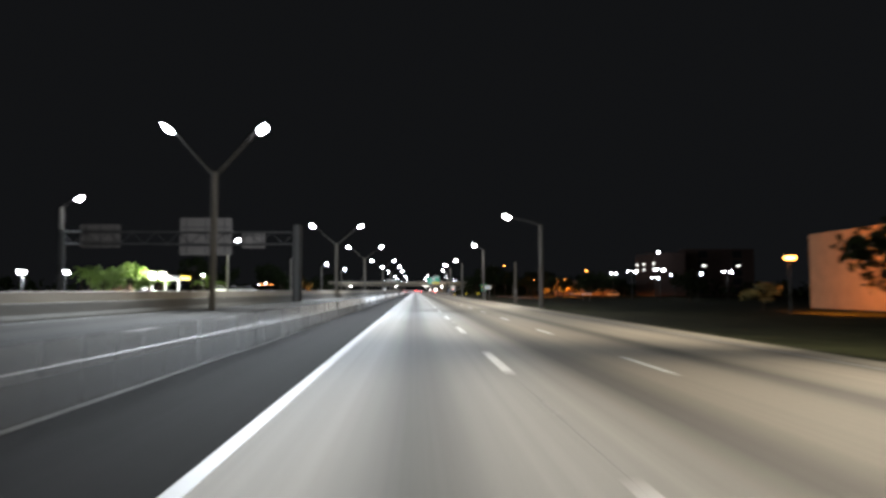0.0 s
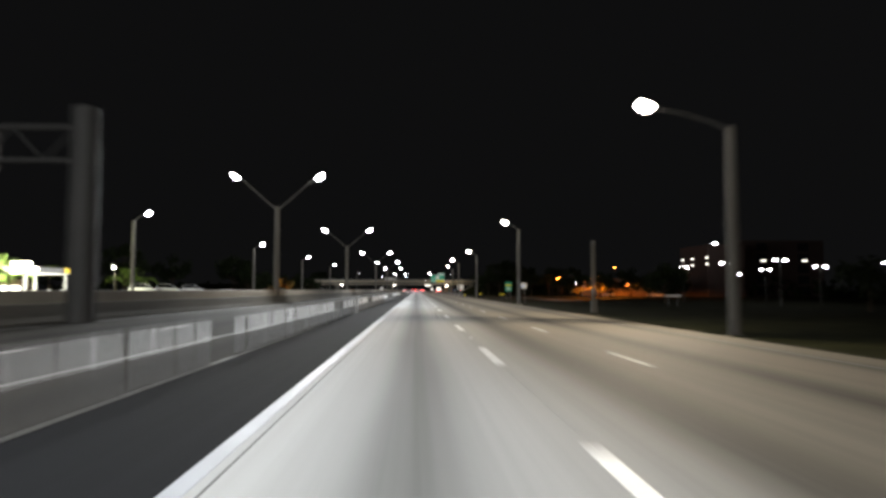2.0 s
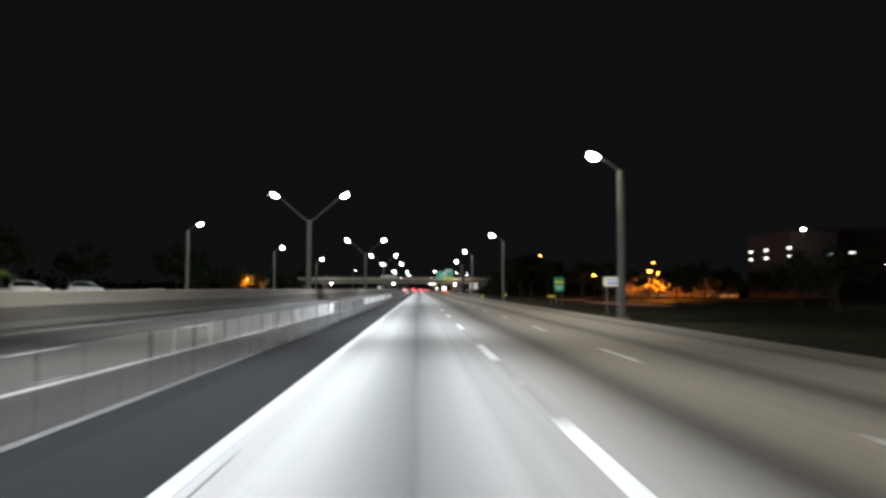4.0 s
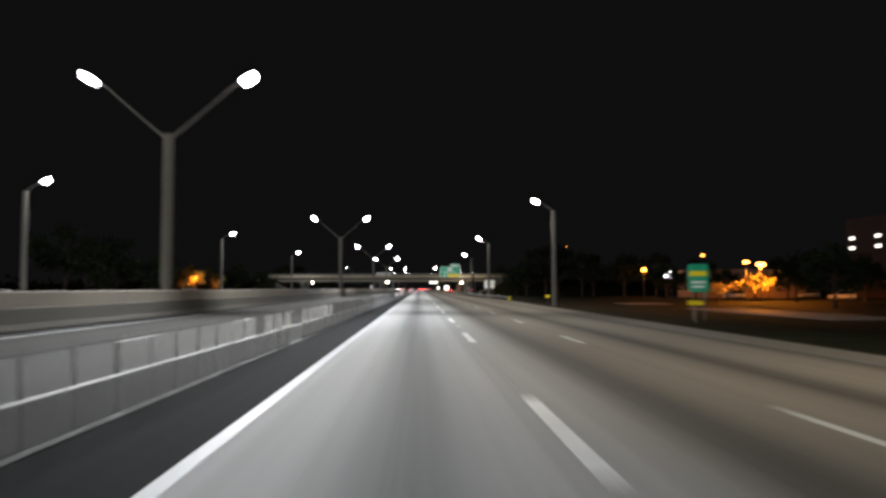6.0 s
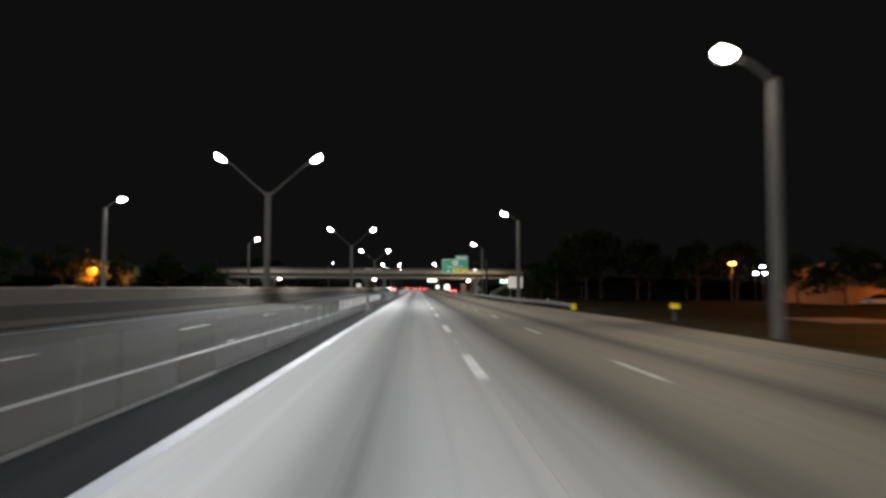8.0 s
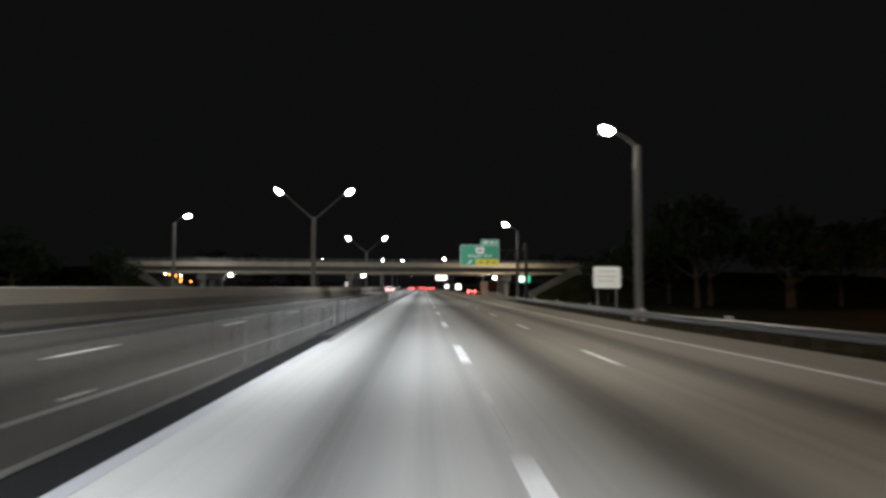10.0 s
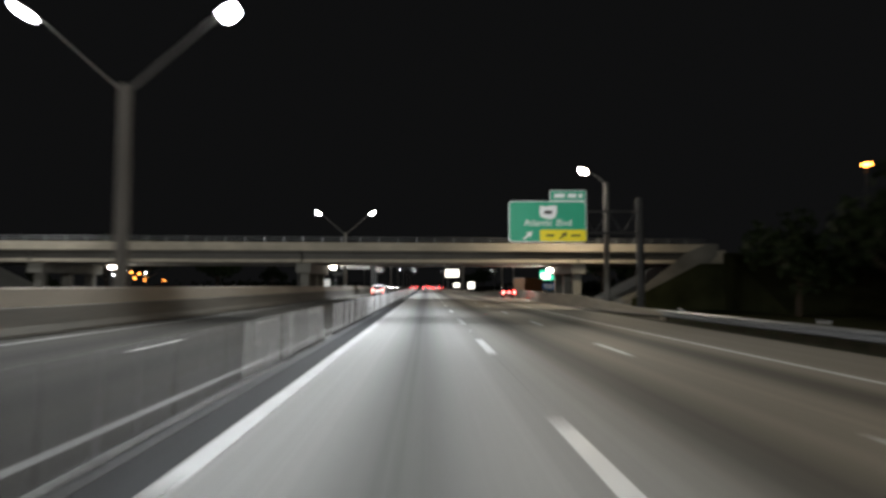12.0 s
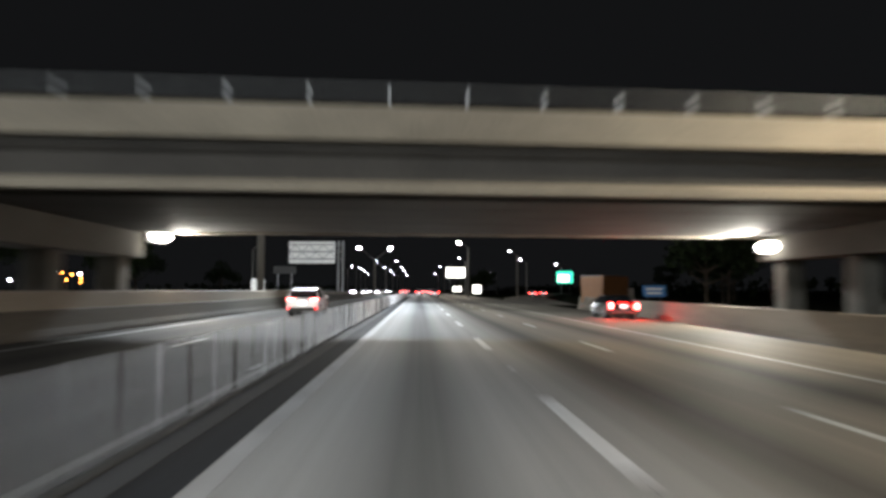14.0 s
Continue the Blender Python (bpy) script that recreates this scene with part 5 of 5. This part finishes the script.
def area_light(name, x, y, z, mat, colour, power, h, label, aimed="", lens=1.0):
    """A pole light of a car park, with its own glow."""
    root = thing(name, pose(x, y, z), label, "lamp post", "car park lights")
    smooth(part("pole", tubed([(0, 0, 0), (0, 0, h)], [0.12, 0.08], 8), M_TRIM, root))
    part("head", boxed((0, -0.25, h + 0.06), (0.75, 0.55, 0.18), 0.04), M_HEAD, root)
    part("lens", boxed((0, -0.27, h - 0.16 * lens), (0.95 * lens, 0.70 * lens, 0.40 * lens), 0.10 * lens), mat, root, "glowing lens")
    if power:
        d = bpy.data.lights.new("fixture_glow", "SPOT" if aimed else "POINT")
        d.energy, d.color, d.shadow_soft_size = power, colour, 0.3
        ob = new("fixture_glow", d)
        ob.parent = root
        ob.matrix_basis = {"side": pose(0.75, 0, h - 0.2, 0, -80, 0), "down": pose(0, -0.27, h - 0.75)}.get(aimed, pose(0, -1.1, h - 0.6))
        if aimed:
            d.spot_size, d.spot_blend = radians(160 if aimed == "side" else 174), 0.8 if aimed == "side" else 0.06
    return root


house("orange_lit_building", 72.8, 93.7, 22, 24, 10.9, -1.3, M_STUCCO, "stuccoed building washed in orange sodium light", 3, 4, glazed=False)
house("low_warehouse", 90, 372, 28, 20, 7.0, -1.3, M_STUCCO, "low stuccoed building washed in orange light", 1, 6, glazed=False)
block = house("apartment_block", 122.5, 348.5, 15, 29, 20.2, -1.3, M_STUCCO2, "dim rose apartment block with a few lit windows", 5, 4, glazed=False)
for yy in (-14.0, 0.8, 11.5):
    for zz in (13.0, 15.6):
        wn = part("window", boxed((-7.5, yy, zz), (0.14, 2.9, 1.1), 0.02), M_TRIM, block)
        part("pane", boxed((-7.56, yy, zz), (0.14, 2.3, 0.55)), M_WHITEGLOW, wn, "lit white window pane")
block = house("apartment_block", 157, 361, 36, 9, 23.4, -1.3, M_STUCCO2, "dim rose apartment block with dark recessed balconies", 5, 2, opening=(0.27, 0.76))
for xx in (-9.0, 9.0):
    part("balcony_lamp", boxed((xx + 0.6, -4.62, 15.3), (2.2, 0.14, 0.5), 0.04), M_WHITEGLOW, block, "lit balcony lamp")

L1 = "car park lamp on a pole, glowing orange"
area_light("sodium_lamp", 43.5, 77.7, -1.3, M_SODIUM, SODIUM, 18000, 6.7, L1, "side")
area_light("sodium_lamp", 65.6, 310, -1.3, M_SODIUM, SODIUM, 24000, 7.4, L1, "down", lens=1.4)
area_light("sodium_lamp", 63.2, 311, -1.3, M_SODIUM, SODIUM, 0, 7.8, L1)
area_light("sodium_lamp", 63.7, 375, -1.3, M_SODIUM, SODIUM, 1800, 8.0, L1)
area_light("sodium_lamp", 57, 450, -1.3, M_SODIUM, SODIUM, 0, 18.6, L1)
area_light("sodium_lamp", 109, 445, -1.3, M_SODIUM, SODIUM, 0, 15.2, L1)
# Added lamp, no fixture known here, to wash the warehouse front orange.
area_light("sodium_lamp", 89, 354, -1.3, M_SODIUM, SODIUM, 2600, 5.0, L1, "down")
L2 = "car park lamp on a pole, glowing white"
area_light("flood_lamp", 113.6, 324.0, -1.3, M_LENSFAR, COOL, 250, 20.6, L2)


def twin_light(x, y, z, h, turn):
    """A car park pole with two shoebox heads on a cross arm."""
    root = thing("twin_flood_lamp", pose(x, y, z, 0, 0, turn), "two-headed car park lamp on a pole, glowing white", "lamp post", "car park lights")
    smooth(part("pole", tubed([(0, 0, 0), (0, 0, h)], [0.12, 0.08], 8), M_TRIM, root))
    part("cross_arm", tubed([(-1.0, 0, h), (1.0, 0, h)], [0.05, 0.05], 6), M_TRIM, root)
    for sx, k in ((-1, 0.85), (1, 1.1)):
        part("head", boxed((sx * 1.0, 0, h + 0.10), (0.75, 0.55, 0.18), 0.04), M_HEAD, root)
        part("lens", boxed((sx * 1.0, 0, h - 0.08 * k), (0.50 * k, 0.42, 0.20 * k), 0.05), M_LENSFAR, root, "glowing lens")
    return root


for x, y, h, turn in ((62.1, 198.2, 8.2, 0), (64.5, 181.5, 8.2, 10), (65.5, 229.5, 8.4, 20), (81.4, 198.2, 7.6, 0), (82.8, 238.9, 7.1, 0), (86.9, 231.6, 7.9, -8), (78.5, 172.4, 7.4, 0)):
    twin_light(x, y, -1.3, h, turn)
for x, y, h in ((75.4, 386, 7.7), (73.9, 386, 6.2), (75.9, 386, 6.3)):
    area_light("flood_lamp", x, y, -1.3, M_LENSFAR, COOL, 0, h, L2, lens=0.7)
# Only the lamplit stretches of the frontage road are built, as pale slabs.
structure("road_frontage", boxed((38.6, 251.5, -1.27), (7.2, 33, 0.14)), M_OPPOSITE, "pale slab of frontage road shaped to the pool of orange lamplight", "road")
structure("road_frontage_far", boxed((38.6, 297, -1.27), (7.2, 10, 0.14)), M_OPPOSITE, "pale slab of frontage road shaped to the pool of orange lamplight", "road")

# filling station on the left
fs = thing("filling_station", pose(-66, 182, -0.5), "white filling station canopy with lit signs and shop", "filling station")
part("canopy", boxed((0, 0, 5.2), (11, 16, 0.9), 0.06), M_CANOPY, fs)
for x in (-2.2, 2.2):
    for y in (-4.4, 0, 4.4):
        part("canopy_light", boxed((x, y, 4.73), (3.2, 3.4, 0.05)), M_WHITEGLOW, fs, "lit canopy underside panel")
for x in (-3.5, 3.5):
    for y in (-5, 5):
        part("canopy_column", boxed((x, y, 2.4), (0.4, 0.4, 4.75), 0.03), M_CANOPY, fs)
part("fascia_sign", boxed((2.6, -8.06, 5.6), (3.8, 0.16, 1.8), 0.05), M_WHITEGLOW, fs, "lit white fascia sign")
d = bpy.data.lights.new("fixture_glow", "POINT")
d.energy, d.color, d.shadow_soft_size = 9000, (1.0, 1.0, 0.72), 0.8
ob = new("fixture_glow", d)
ob.parent = fs
ob.location = (4.2, -10.5, 5.6)
part("fascia_strip", boxed((5.56, 4, 5.3), (0.14, 7, 0.8), 0.03), M_LITYELLOW, fs, "lit yellow fascia strip")
shop = part("shop", boxed((-10, 4, 1.9), (8, 14, 3.8), 0.06), M_STUCCO, fs)
part("shop_window", boxed((-5.96, 4, 1.7), (0.1, 9, 2.0)), M_WHITEGLOW, shop, "bright shop window")
for y in (-5, 0, 5):
    part("fuel_pump", boxed((3.3, y, 1.0), (0.6, 1.0, 2.0), 0.08), M_CANOPY, fs)
d = bpy.data.lights.new("fixture_glow", "AREA")
d.shape, d.size, d.size_y, d.energy, d.color = "RECTANGLE", 8, 13, 1100, (0.95, 1.0, 0.85)
ob = new("fixture_glow", d)
ob.parent = fs
ob.location = (0, 0, 4.65)
area_light("flood_lamp", -66.7, 120, -0.5, M_LENS, COOL, 2500, 5.3, "car park lamp on a pole, glowing white")
area_light("flood_lamp", -59.5, 120, -0.5, M_LENS, COOL, 0, 5.3, "car park lamp on a pole, glowing white")
area_light("sodium_lamp", -61.2, 374.2, -0.5, M_SODIUM, SODIUM, 2200, 5.4, "car park lamp on a pole, glowing orange", lens=0.35)


# ---------------------------------------------------------------- box truck by the ramp
truck = thing("box_truck", pose(21.0, 500, -1.15, 0, 0, -38), "brown box truck standing beside the exit ramp", "truck")
part("cargo_box", boxed((0, -1.2, 2.75), (2.5, 7.0, 2.9), 0.05), M_BROWN, truck, "brown cargo box")
for z in (1.32, 4.18):
    part("box_rail", boxed((0, -4.72, z), (2.52, 0.06, 0.10), 0.01), M_STEEL, truck)
part("roller_door", boxed((0, -4.72, 2.75), (2.2, 0.05, 2.6), 0.01), M_BROWN, truck)
part("cab", boxed((0, 3.4, 1.75), (2.3, 1.9, 2.3), 0.15), M_WHITECAR, truck)
part("windscreen", boxed((0, 4.37, 2.25), (2.0, 0.05, 0.8), 0.02), M_GLASS, truck)
part("chassis", boxed((0, 0, 0.85), (1.0, 8.6, 0.30), 0.02), M_TRIM, truck)
for sx in (-1, 1):
    for yw in (-3.0, 3.3):
        wheel(truck, sx * 1.05, yw, 0.48, sx)
    part("tail_lamp", boxed((sx * 1.0, -4.75, 1.05), (0.25, 0.06, 0.12), 0.01), M_RED, truck)

# far lamps of a settlement beyond the left-hand wall
for x, y, h, warm in ((-160, 728, 7.8, 0), (-157, 731, 8.6, 1), (-153.5, 728, 9.6, 0), (-151.5, 729, 9.2, 1), (-150, 730, 6.2, 1), (-147, 728, 8.4, 1), (-145.5, 733, 6.8, 1), (-144, 729, 8.8, 0), (-146.5, 735, 5.2, 1), (-171, 725, 6.0, 0), (-165, 812, 5.6, 1)):
    area_light("sodium_lamp" if warm else "flood_lamp", x, y, -0.5, M_SODIUM if warm else M_LENSFAR, SODIUM, 0, h, "far car park lamp on a pole, glowing orange" if warm else "far car park lamp on a pole, glowing white")

# lamp of the car park past the green trees
area_light("flood_lamp", -61.5, 205, -0.5, M_LENS, (0.95, 1.0, 0.6), 2600, 6.6, "car park lamp on a pole, glowing white", lens=0.5)
